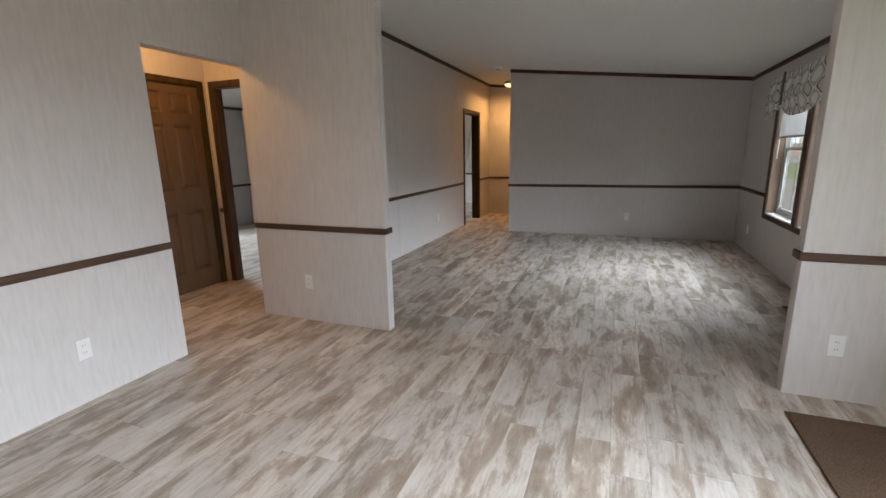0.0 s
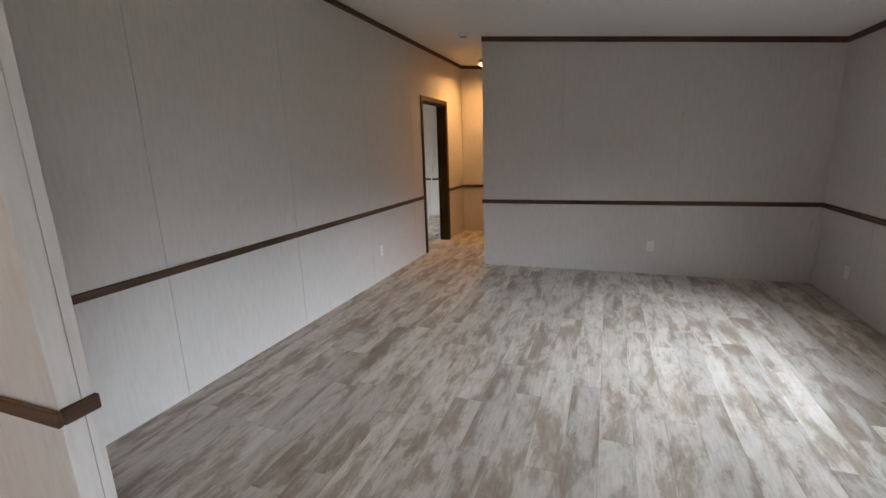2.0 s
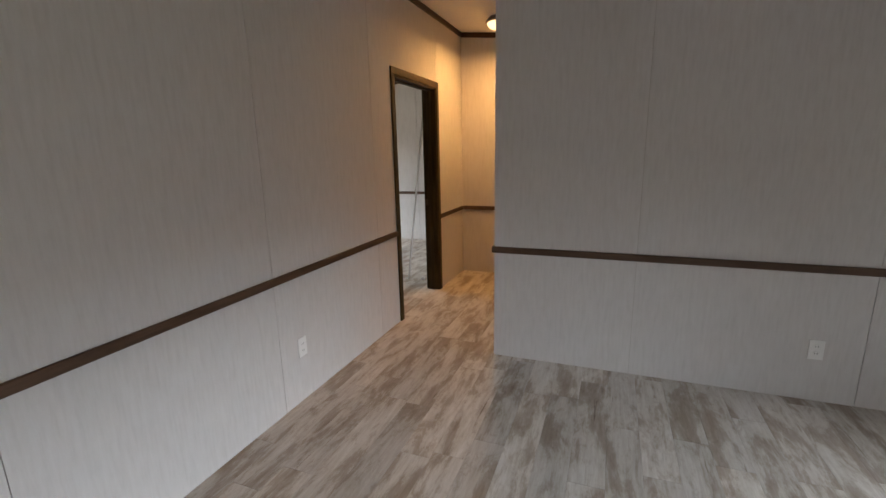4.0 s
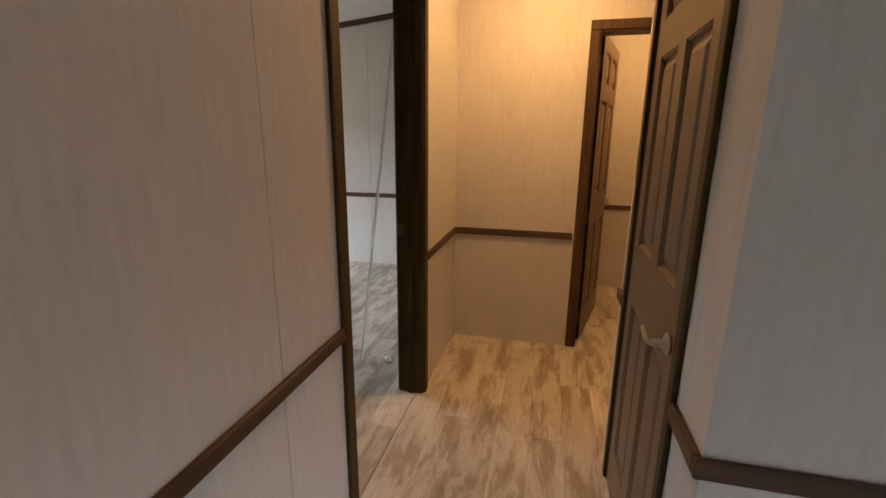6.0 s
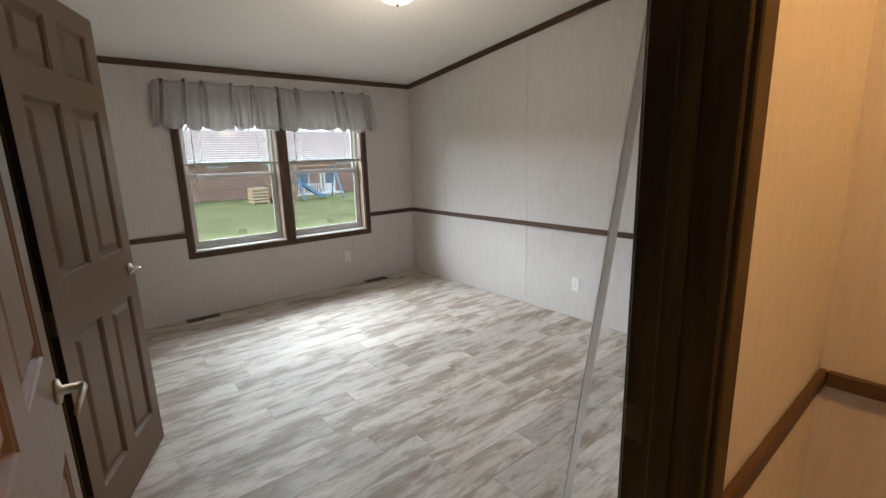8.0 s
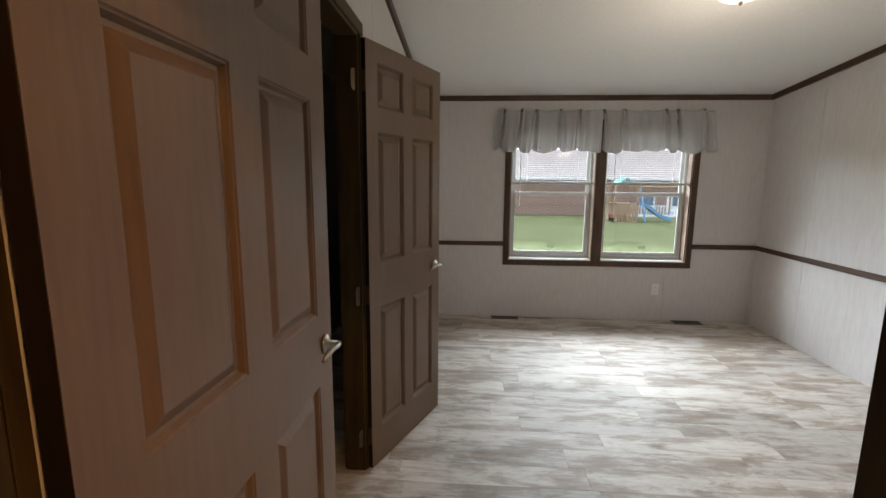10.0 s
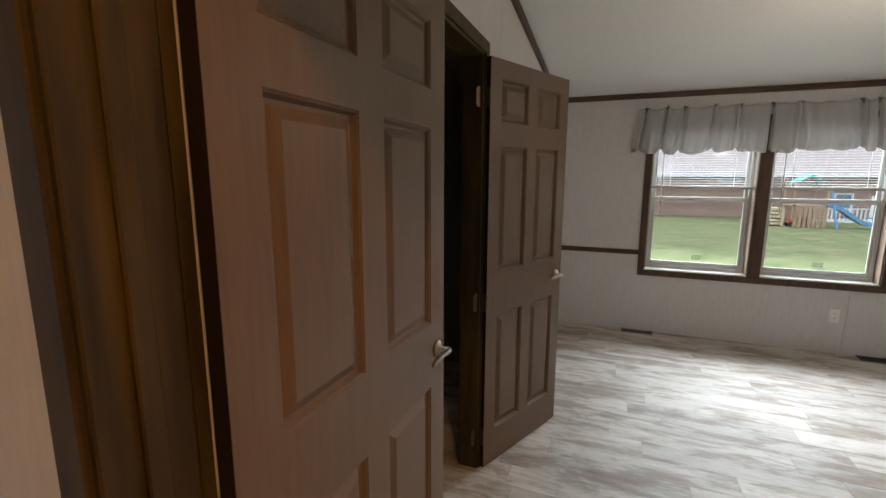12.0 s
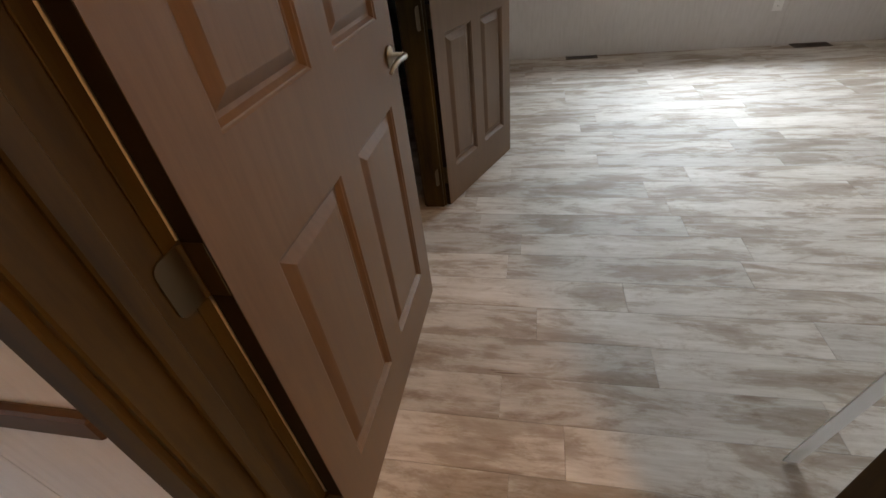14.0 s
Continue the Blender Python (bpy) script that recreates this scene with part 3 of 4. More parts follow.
# ---- windows ----
def window(name, m, w, z0, z1, blind, meet, label, mull=0.10, tilt=3):
    """A double window with two sashes each, blinds and brown casing. Local x runs along the wall, y outward, z up."""
    ob = base(name, m, label, "window", kind="structure")
    cw, dp = 0.055, 0.15

    def bar(nm, mat, x0, x1, y0, y1, a, b, parent=ob, bevel=0.003, label=""):
        bm = slab(x0, x1, y0, y1, a, b)
        bevelled(bm, bevel)
        return part(nm, bm, mat, parent, label)
    bar("casing", TRIM, 0, w, -0.016, 0, z0, z0 + cw)
    bar("casing", TRIM, 0, w, -0.016, 0, z1 - cw, z1)
    bar("casing", TRIM, 0, cw, -0.016, 0, z0 + cw, z1 - cw)
    bar("casing", TRIM, w - cw, w, -0.016, 0, z0 + cw, z1 - cw)
    mid = w / 2
    bar("mullion", TRIM, mid - mull / 2, mid + mull / 2, -0.016, 0.0, z0 + cw, z1 - cw)
    bar("mullion_post", LINER, mid - mull / 2 + 0.008, mid + mull / 2 - 0.008, 0.001, dp, z0 + cw, z1 - cw)
    for a, b in ((cw, mid - mull / 2 + 0.008), (mid + mull / 2 - 0.008, w - cw)):
        lo, hi = z0 + cw, z1 - cw
        bar("liner", LINER, a, a + 0.012, 0.0, dp, lo + 0.012, hi)
        bar("liner", LINER, b - 0.012, b, 0.0, dp, lo + 0.012, hi)
        bar("window_sill", WHITE, a, b, 0.0, dp - 0.05, lo, lo + 0.012)
        fr = bar("window_frame", VINYL, a + 0.012, b - 0.012, dp - 0.055, dp - 0.005, lo + 0.012, lo + 0.045)
        bar("window_frame", VINYL, a + 0.012, a + 0.035, dp - 0.055, dp - 0.005, lo + 0.045, hi)
        bar("window_frame", VINYL, b - 0.035, b - 0.012, dp - 0.055, dp - 0.005, lo + 0.045, hi)
        for nm, y, s0, s1 in (("lower_sash", dp - 0.045, lo + 0.045, meet + 0.018), ("upper_sash", dp - 0.022, meet - 0.018, hi)):
            s = bar(nm, VINYL, a + 0.035, b - 0.035, y, y + 0.02, s0, s0 + 0.036)
            bar("sash_rail", VINYL, a + 0.035, b - 0.035, y, y + 0.02, s1 - 0.036, s1, s)
            bar("sash_stile", VINYL, a + 0.035, a + 0.062, y, y + 0.02, s0 + 0.036, s1 - 0.036, s)
            bar("sash_stile", VINYL, b - 0.062, b - 0.035, y, y + 0.02, s0 + 0.036, s1 - 0.036, s)
            p = part("pane", slab(a + 0.06, b - 0.06, y + 0.008, y + 0.012, s0 + 0.034, s1 - 0.034), GLASS, s)
            p.visible_shadow = False
        # raised blind
        head = bar("blind", BLIND, a + 0.014, b - 0.014, 0.02, 0.055, hi - 0.04, hi - 0.001, ob, 0.003, "white mini blind, half raised")
        n = int((hi - 0.05 - blind - 0.02) / 0.021)
        sm = None
        for i in range(n):
            if sm is None:
                q = slab(0, b - a - 0.032, -0.0125, 0.0125, -0.0005, 0.0005)
                sm = mesh_of("slat", q, BLIND)
            sl = new("slat", sm)
            sl.parent = head
            sl.matrix_basis = pose(a + 0.016, 0.037, blind + 0.03 + i * 0.021, tilt, 0, 0)
        bar("bottom_rail", BLIND, a + 0.016, b - 0.016, 0.024, 0.050, blind, blind + 0.022, head)
        part("wand", tube([(a + 0.10, 0.012, hi - 0.05), (a + 0.10, 0.012, blind - 0.22)], 0.004, 8), WHITE, head)
        for f in (0.2, 0.8):
            part("ladder_cord", tube([(a + f * (b - a), 0.037, hi - 0.05), (a + f * (b - a), 0.037, blind)], 0.0015, 5), WHITE, head)
        lx, lz = (a + b) / 2 + 0.03, lo + 0.13
        sticker = part("sash_sticker", slab(lx - 0.04, lx + 0.04, dp - 0.0375, dp - 0.0371, lz + 0.014, lz + 0.018), STICKER, ob, "small grey printed sticker on the glass")
        for k in (1, 2, 3):
            part("print_bar", slab(lx - 0.04, lx + 0.04, dp - 0.0375, dp - 0.0371, lz + 0.014 - 0.011 * k, lz + 0.018 - 0.011 * k), STICKER, sticker)
    return ob


window("window_1", pose(XR, LW[1], 0, 0, 0, -90), LW[1] - LW[0], LW[2], LW[3], 1.425, 1.31, "double brown-cased window with half-raised white blinds", 0.11, 58)
window("window_2", pose(XW, BW[0], 0, 0, 0, 90), BW[1] - BW[0], BW[2], BW[3], 1.39, 1.295, "double brown-cased window with half-raised white blinds")
window("window_3", pose(XW, GW[0], 0, 0, 0, 90), GW[1] - GW[0], GW[2], GW[3], 1.39, 1.295, "double brown-cased window of the second bedroom")


# corner strips on the free ends of the two stub walls
for x0, x1, y0, y1 in ((1.040, 1.046, -4.545, -4.492), (1.040, 1.045, -4.489, -4.46), (3.535, 3.541, -4.605, -4.552), (3.536, 3.541, -4.549, -4.52)):
    thing("trim_corner_strip", slab(x0, x1, y0, y1, 0.0, zc(x1) - 0.004, 0.001), WALL, "pale wallboard strip on the wall's end", "trim", kind="structure")


# ---- curtains ----
def cloth(name, width, nu, nv, shape, material, m, label, category, thick=0.003):
    """A hung sheet: shape(u, v) gives the local point for u along and v down, both from 0 to 1."""
    bm = bmesh.new()
    for side in (0, 1):
        grid = [[bm.verts.new(Vector(shape(i / nu, j / nv)) + Vector((0, side * thick, 0))) for j in range(nv + 1)] for i in range(nu + 1)]
        for i in range(nu):
            for j in range(nv):
                f = (grid[i][j], grid[i + 1][j], grid[i + 1][j + 1], grid[i][j + 1])
                bm.faces.new(f if side == 0 else f[::-1])
        if side == 0:
            first = grid
    rim0 = [first[i][0] for i in range(nu + 1)] + [first[nu][j] for j in range(1, nv + 1)] + [first[i][nv] for i in range(nu - 1, -1, -1)] + [first[0][j] for j in range(nv - 1, 0, -1)]
    rim1 = [grid[i][0] for i in range(nu + 1)] + [grid[nu][j] for j in range(1, nv + 1)] + [grid[i][nv] for i in range(nu - 1, -1, -1)] + [grid[0][j] for j in range(nv - 1, 0, -1)]
    for k in range(len(rim0)):
        n2 = (k + 1) % len(rim0)
        bm.faces.new((rim0[k], rim1[k], rim1[n2], rim0[n2]))
    ob = base(name, m, label, category)
    return ob, part("fabric", bm, material, ob, smooth=True)


def trellis_material():
    """Pale ogee shapes with dark outlines on grey cloth."""
    m, n, l, b = shader("ogee_print_cloth", 0.9, spec=0.15)
    uvw = n.new("ShaderNodeTexCoord")
    sep = n.new("ShaderNodeSeparateXYZ")
    l.new(uvw.outputs["Object"], sep.inputs[0])

    def op(kind, a, c=None, k=None):
        q = n.new("ShaderNodeMath")
        q.operation = kind
        for i, v in enumerate((a, c, k)):
            if v is None:
                continue
            if isinstance(v, (int, float)):
                q.inputs[i].default_value = v
            else:
                l.new(v, q.inputs[i])
        return q.outputs[0]
    wob = n.new("ShaderNodeTexNoise")
    wob.inputs["Scale"].default_value = 4.5
    l.new(uvw.outputs["Object"], wob.inputs["Vector"])
    x = op("ADD", op("MULTIPLY", sep.outputs["X"], 2 * math.pi / 0.235), op("MULTIPLY", wob.outputs["Fac"], 3.4))
    z = op("ADD", op("MULTIPLY", sep.outputs["Z"], 2 * math.pi / 0.20), op("MULTIPLY", wob.outputs["Fac"], 3.0))
    f = op("ADD", op("COSINE", x), op("MULTIPLY", op("COSINE", z), 1.0))
    ramp = n.new("ShaderNodeValToRGB")
    ramp.color_ramp.interpolation = "EASE"
    els = ramp.color_ramp.elements
    stops = [(0.0, (0.66, 0.64, 0.62)), (0.26, (0.60, 0.585, 0.56)), (0.33, (0.20, 0.195, 0.19)), (0.40, (0.15, 0.145, 0.14)), (0.435, (0.82, 0.81, 0.79)), (0.50, (0.80, 0.79, 0.77)), (0.54, (0.46, 0.465, 0.445)), (0.68, (0.50, 0.505, 0.485)), (0.74, (0.80, 0.79, 0.77)), (1.0, (0.84, 0.82, 0.80))]
    while len(els) < len(stops):
        els.new(0.5)
    for e, (p, c2) in zip(els, stops):
        e.position, e.color = p, (*c2, 1)
    l.new(op("MULTIPLY_ADD", f, 0.25, 0.5), ramp.inputs["Fac"])
    l.new(ramp.outputs["Color"], b.inputs["Base Color"])
    nz = n.new("ShaderNodeTexNoise")
    nz.inputs["Scale"].default_value = 400.0
    bp = n.new("ShaderNodeBump")
    bp.inputs["Strength"].default_value, bp.inputs["Distance"].default_value = 0.2, 0.001
    l.new(nz.outputs["Fac"], bp.inputs["Height"])
    l.new(bp.outputs["Normal"], b.inputs["Normal"])
    return m


def swag_valance():
    w = 2.24
    ties = [0.40, 1.52]

    def shape(u, v):
        x = u * w
        edges = [-0.33, 0.40, 1.52, 2.60]
        k = 0 if x < 0.40 else (1 if x < 1.52 else 2)
        a, b = edges[k], edges[k + 1]
        f = (x - a) / (b - a)
        belly = math.sin(math.pi * f) ** 0.8 if 0 < f < 1 else 0
        drop = 0.33 + 0.115 * belly if k else 0.33 + 0.13 * max(0.0, (0.40 - x) / 0.40)
        near = min(abs(x - t) for t in ties)
        pull = math.exp(-(near / 0.07) ** 2)
        z = 2.075 - drop * v
        y = -0.055 - 0.045 * belly * math.sin(math.pi * min(1, v * 0.9)) + 0.02 * pull - 0.012 * math.sin(x * 34) * v * pull
        y += 0.006 * math.sin(x * 9 + 3 * v) - 0.010 * math.sin(v * 14 + 2.5 * abs(f - 0.5)) * (1 - pull) * v * (0.4 + belly * 0.6)
        return x, y, z
    ob, fab = cloth("window_valance", w, 150, 26, shape, trellis_material(), pose(XR, -1.07, 0, 0, 0, -90), "grey and white ogee-print swag valance above the window", "valance")
    part("curtain_rod", tube([(0.005, -0.002, 2.06), (0.005, -0.040, 2.06), (w - 0.005, -0.040, 2.06), (w - 0.005, -0.002, 2.06)], 0.006, 8), WHITE, ob, "white curtain rod")
    for t in ties:
        part("tie_band", tube([(t, -0.052, 2.10), (t + 0.004, -0.062, 1.93), (t, -0.060, 1.765)], [0.012, 0.014, 0.012], 8), FABRIC_DARK, ob, "dark gathered tie", True)


def cloth_material(name, a, b2):
    m, n, l, b = shader(name, 0.9, spec=0.1)
    grain(m, n, l, b, (300, 300, 300), [(0.3, a), (0.7, b2)], 3, 0.25, 0.001)
    blotch(n, l, b, 9.0, 0.25, (0.82, 0.84, 0.88))
    tl = n.new("ShaderNodeBsdfTranslucent")
    tl.inputs["Color"].default_value = (*b2, 1)
    mx = n.new("ShaderNodeMixShader")
    mx.inputs["Fac"].default_value = 0.24
    l.new(b.outputs["BSDF"], mx.inputs[1])
    l.new(tl.outputs["BSDF"], mx.inputs[2])
    l.new(mx.outputs["Shader"], n["Material Output"].inputs["Surface"])
    return m


FABRIC_DARK = cloth_material("dark_tie_cloth", (0.16, 0.16, 0.155), (0.26, 0.26, 0.25))
GREY_CLOTH = cloth_material("grey_cloth", (0.48, 0.465, 0.455), (0.60, 0.585, 0.57))
swag_valance()


def ruffled_valance(name, m, w, label):
    ties = [k * w for k in (-0.05, 0.03, 0.115, 0.18, 0.30, 0.385, 0.50, 0.59, 0.785, 0.835, 0.955, 1.04)]
    rng = random.Random(5)
    ph = [rng.uniform(0, 6) for _ in range(6)]
    full = [rng.uniform(0.75, 1.15) for _ in ties]

    def shape(u, v):
        """Smooth full panels between tied gathers, a narrow funnel of folds under each tie, the hem turned under."""
        x = u * w
        k = max(i for i in range(len(ties) - 1) if ties[i] <= x)
        span = ties[k + 1] - ties[k]
        f = min(1.0, max(0.0, (x - ties[k]) / span))
        puff = (1 - abs(2 * f - 1) ** 3.2) * min(1.0, span / 0.17) * full[k]
        d = min(abs(x - t) for t in ties)
        pull = math.exp(-(d / 0.013) ** 2)
        fan = math.exp(-(d / (0.018 + 0.040 * v)) ** 2)
        crease = math.sin(x * 118 + ph[0]) + 0.5 * math.sin(x * 190 + ph[1] + 2 * v)
        top = 2.108 + 0.006 * math.sin(x * 37 + ph[3]) + 0.020 * pull - 0.010 * puff
        drop = 0.382 + 0.010 * math.sin(x * 9 + ph[4]) + 0.012 * puff
        z = top - drop * v
        low = math.sin(math.pi / 2 * min(1.0, 0.12 + 1.05 * v))
        y = -0.026 - 0.060 * puff * low - 0.020 * fan * crease - 0.010 * math.sin(x * 63 + ph[2] + 2.2 * math.sin(5 * x)) * (0.3 + 0.7 * v)
        y += 0.024 * (2 * f - 1) * (full[k] - 0.9) * v - 0.007 * math.sin(x * 27 + ph[5] + 3 * v) * v * puff
        y += 0.030 * puff * max(0.0, (v - 0.92) / 0.08) ** 1.5
        return x + (u - 0.5) * 0.09 * v, min(y, -0.010), z
    ob, fab = cloth(name, w, 420, 30, shape, GREY_CLOTH, m, label, "valance")
    part("curtain_rod", tube([(-0.012, -0.006, 2.075), (w + 0.012, -0.006, 2.075)], 0.004, 8), WHITE, ob, "white curtain rod")
    for i, t in enumerate(ties[1:-1]):
        knot = loft([oval(0, 0, r, r * 0.8, h, 9) for r, h in ((0.002, -0.020), (0.007, -0.010), (0.006, 0.0), (0.011, 0.009), (0.016, 0.018), (0.010, 0.022))])
        for v in knot.verts:
            v.co = Vector((t + v.co.x * (1 + 0.3 * rng.random()) + 0.2 * v.co.z * (-1) ** i, -0.034 + v.co.y, 2.092 + v.co.z))
        part("tie_knot", knot, FABRIC_DARK, ob, "gathered cloth knot", True)
    return ob


ruffled_valance("window_valance", pose(XW, 1.17, 0, 0, 0, 90), 2.05, "pale grey ruffled valance gathered on a rod")
ruffled_valance("window_valance", pose(XW, GW[0] - 0.07, 0, 0, 0, 90), 2.03, "pale grey ruffled valance in the second bedroom")


# ---- fixtures ----
def outlet_plate(m, label="white plastic duplex wall outlet"):
    """Local x along the wall, -y out of it, centred."""
    ob = base("wall_outlet", m, label, "outlet", "wall outlets")
    bm = slab(-0.036, 0.036, -0.006, 0.0, -0.058, 0.058)
    bevelled(bm, 0.003, 2)
    part("plate", bm, WHITE, ob)
    for z in (-0.021, 0.021):
        r = turned([(0.0, 0), (0.016, 0), (0.0165, 0.001), (0.0155, 0.002), (0.0, 0.002)], 16, "y")
        for v in r.verts:
            v.co = Vector((v.co.x, -0.006 - v.co.y, z + v.co.z * 0.85))
        rc = part("receptacle", r, WHITE, ob)
        for x in (-0.006, 0.006):
            part("slot", slab(x - 0.0012, x + 0.0012, -0.0085, -0.0079, z - 0.003, z + 0.005), BLACK, rc)
    return ob


for m in (pose(-0.10, -5.97, 0.31, 0, 0, 90), pose(0.325, -4.545, 0.333), pose(3.74, -4.605, 0.31), pose(2.787, 0.0, 0.312), pose(0.0, -0.922, 0.332, 0, 0, 90),
          pose(-1.90, YN, 0.30), pose(XW, 2.82, 0.33, 0, 0, 90), pose(XR, -0.64, 0.29, 0, 0, -90)):
    outlet_plate(m)


def floor_register(x, y):
    ob = base("floor_register", pose(x, y, 0.0), "brown slotted metal floor register set in the planks", "floor vent", "floor registers")
    brown = simple("register_brown", (0.075, 0.05, 0.035), 0.45, 0.4)
    for a in ((-0.062, -0.045, -0.14, 0.14), (0.045, 0.062, -0.14, 0.14), (-0.045, 0.045, -0.14, -0.122), (-0.045, 0.045, 0.122, 0.14)):
        part("rim", slab(a[0], a[1], a[2], a[3], 0.001, 0.006, 0.0015), brown, ob)
    # flat black sheet under the slats stands for the shade in the duct
    part("well_shade", slab(-0.045, 0.045, -0.122, 0.122, 0.0006, 0.0012), BLACK, ob, "black sheet standing for the shade inside the vent")
    me = None
    for k in range(14):
        if me is None:
            me = mesh_of("slat", slab(-0.045, 0.045, -0.0035, 0.0035, 0.0015, 0.005), brown)
        sl = new("slat", me)
        sl.parent = ob
        sl.location = (0, -0.113 + k * 0.0174, 0)


floor_register(4.055, -3.12)
floor_register(-4.215, 3.14)
floor_register(-4.235, 1.29)


def dome_light(x, y, r, label, glow, colour, deep=0.097):
    z = zc(x)
    ob = base("ceiling_light", pose(x, y, z - 0.012 - 0.109 * r), label, "ceiling light")
    pan = turned([(0.0, 0.012 + 0.2 * r), (r * 0.75, 0.012 + 0.2 * r), (r * 1.00, 0.0), (r * 1.03, -0.008), (r * 0.99, -0.016), (r * 0.95, -0.018), (0.0, -0.018)], 40)
    part("pan", pan, BRONZE, ob, "bronze-rimmed fitting", True)
    m, n, l, b = shader("frosted_glass_%s" % label[:4], 0.4, colour=(0.8, 0.78, 0.74))
    b.inputs["Emission Color"].default_value = (*colour, 1)
    b.inputs["Emission Strength"].default_value = glow
    prof = [(r * 0.93 * math.cos(a), -0.019 - deep * math.sin(a)) for a in [math.pi / 2 * k / 8 for k in range(9)]]
    part("glass_dome", turned(prof[:-1] + [(0.002, -0.019 - deep)], 40), m, ob, "frosted white glass dome, lit", True)
    part("finial", turned([(q, h - deep) for q, h in ((0.002, -0.017), (0.009, -0.019), (0.011, -0.027), (0.006, -0.036), (0.001, -0.039))], 14), BRONZE, ob, "", True)
    return ob


BRONZE = simple("bronze_fitting", (0.30, 0.24, 0.18), 0.4, 0.6)
dome_light(-2.24, 2.28, 0.140, "lit frosted dome ceiling light with bronze rim", 0.32, (1.0, 0.92, 0.80), 0.085)
dome_light(0.60, 1.515, 0.14, "warm frosted dome ceiling light in the hall", 0.4, (1.0, 0.62, 0.30), 0.06)

det = turned([(0.0, 0.012), (0.062, 0.012), (0.066, 0.0), (0.062, -0.022), (0.045, -0.030), (0.0, -0.031)], 28)
ob = thing("smoke_detector", det, WHITE, "white round smoke detector under the ceiling", "smoke detector", smooth=True)
ob.location = (0.77, -0.16, zc(0.77) - 0.004)
part("vent_ring", turned([(0.040, -0.030), (0.044, -0.030), (0.044, -0.0325), (0.040, -0.0325)], 28), STICKER, ob)

# loose strip leaning in the bedroom, and the bumper behind the door
lean = base("leaning_trim_strip", Matrix(), "long white plastic trim strip leaning against the wall", "trim strip")
top = Vector((-0.175, 1.557, 2.36))
foot = Vector((-0.478, 1.557, 0.003))
axis = (top - foot).normalized()
side = Vector((0, 1, 0))
nrm = axis.cross(side).normalized()
for nm, a0, a1, b0, b1 in (("face", -0.019, 0.019, -0.003, 0.0), ("flange", 0.015, 0.019, 0.0, 0.014)):
    bm = bmesh.new()
    vs = [bm.verts.new(p + side * a + nrm * b) for p in (foot, top) for a, b in ((a0, b0), (a1, b0), (a1, b1), (a0, b1))]
    bm.faces.new(vs[:4])
    bm.faces.new(vs[4:])
    for k in range(4):
        bm.faces.new((vs[k], vs[(k + 1) % 4], vs[4 + (k + 1) % 4], vs[4 + k]))
    part(nm, bm, WHITE, lean)
ob = thing("floor_bumper", turned([(0.0, 0.0), (0.024, 0.0), (0.024, 0.012), (0.020, 0.028), (0.010, 0.034), (0.0, 0.035)], 20), WHITE, "small white plastic door bumper on the floor", "door stop", smooth=True)
ob.location = (-0.315, 1.60, 0.0)
part("screw", turned([(0.0, 0.034), (0.005, 0.034), (0.004, 0.0365), (0.0, 0.037)], 10), NICKEL, ob)

# entry carpet by the outer wall
bm = slab(3.49, XR - 0.002, -6.6, -4.83, 0.0005, 0.011)
bevelled(bm, 0.004, 2)
thing("entry_carpet", bm, CARPET, "brown short-pile entry carpet inset in the floor", "carpet", kind="structure")


# ---- toilet ----
PORCELAIN = simple("white_porcelain", (0.80, 0.79, 0.76), 0.12, 0, 0.06)
wc = base("toilet", pose(1.93, 3.24, 0), "white porcelain toilet with closed lid", "toilet")
part("pedestal", loft([oval(0.06, 0, 0.20, 0.11, 0.0), oval(0.06, 0, 0.19, 0.10, 0.06), oval(0.05, 0, 0.16, 0.09, 0.16), oval(0.02, 0, 0.20, 0.14, 0.27), oval(0.0, 0, 0.235, 0.175, 0.36), oval(0.0, 0, 0.24, 0.18, 0.385)]), PORCELAIN, wc, "", True)
part("seat", loft([oval(0.0, 0, 0.245, 0.185, 0.387), oval(0.0, 0, 0.248, 0.188, 0.398), oval(0.0, 0, 0.24, 0.18, 0.405)]), PORCELAIN, wc, "", True)
part("lid", loft([oval(0.0, 0, 0.24, 0.18, 0.407), oval(0.0, 0, 0.245, 0.184, 0.418), oval(0.0, 0, 0.22, 0.165, 0.428)]), PORCELAIN, wc, "", True)
bm = slab(0.25, 0.45, -0.22, 0.22, 0.38, 0.74)
bevelled(bm, 0.02, 3)
part("tank", bm, PORCELAIN, wc)
bm = slab(0.24, 0.46, -0.23, 0.23, 0.741, 0.775)
bevelled(bm, 0.01, 2)
part("tank_lid", bm, PORCELAIN, wc)
part("flush_lever", tube([(0.245, -0.15, 0.68), (0.23, -0.15, 0.68), (0.228, -0.08, 0.672)], 0.006, 8), NICKEL, wc, "nickel flush lever")

# ---- outdoors ----
bm = bmesh.new()
bmesh.ops.create_grid(bm, x_segments=2, y_segments=2, size=500)
for v in bm.verts:
    v.co.z = -0.8
gm, gn, gl_, gb = shader("lawn", 0.9, spec=0.2)
grain(gm, gn, gl_, gb, (1.6, 1.6, 1.6), [(0.34, (0.095, 0.120, 0.050)), (0.50, (0.145, 0.165, 0.078)), (0.68, (0.205, 0.200, 0.115))], 11, 0.0)
blotch(gn, gl_, gb, 0.25, 0.4, (0.8, 0.85, 0.7))
blotch(gn, gl_, gb, 7.0, 0.5, (0.72, 0.78, 0.62))
thing("ground", bm, gm, "mown green lawn round the house", "lawn", kind="structure")

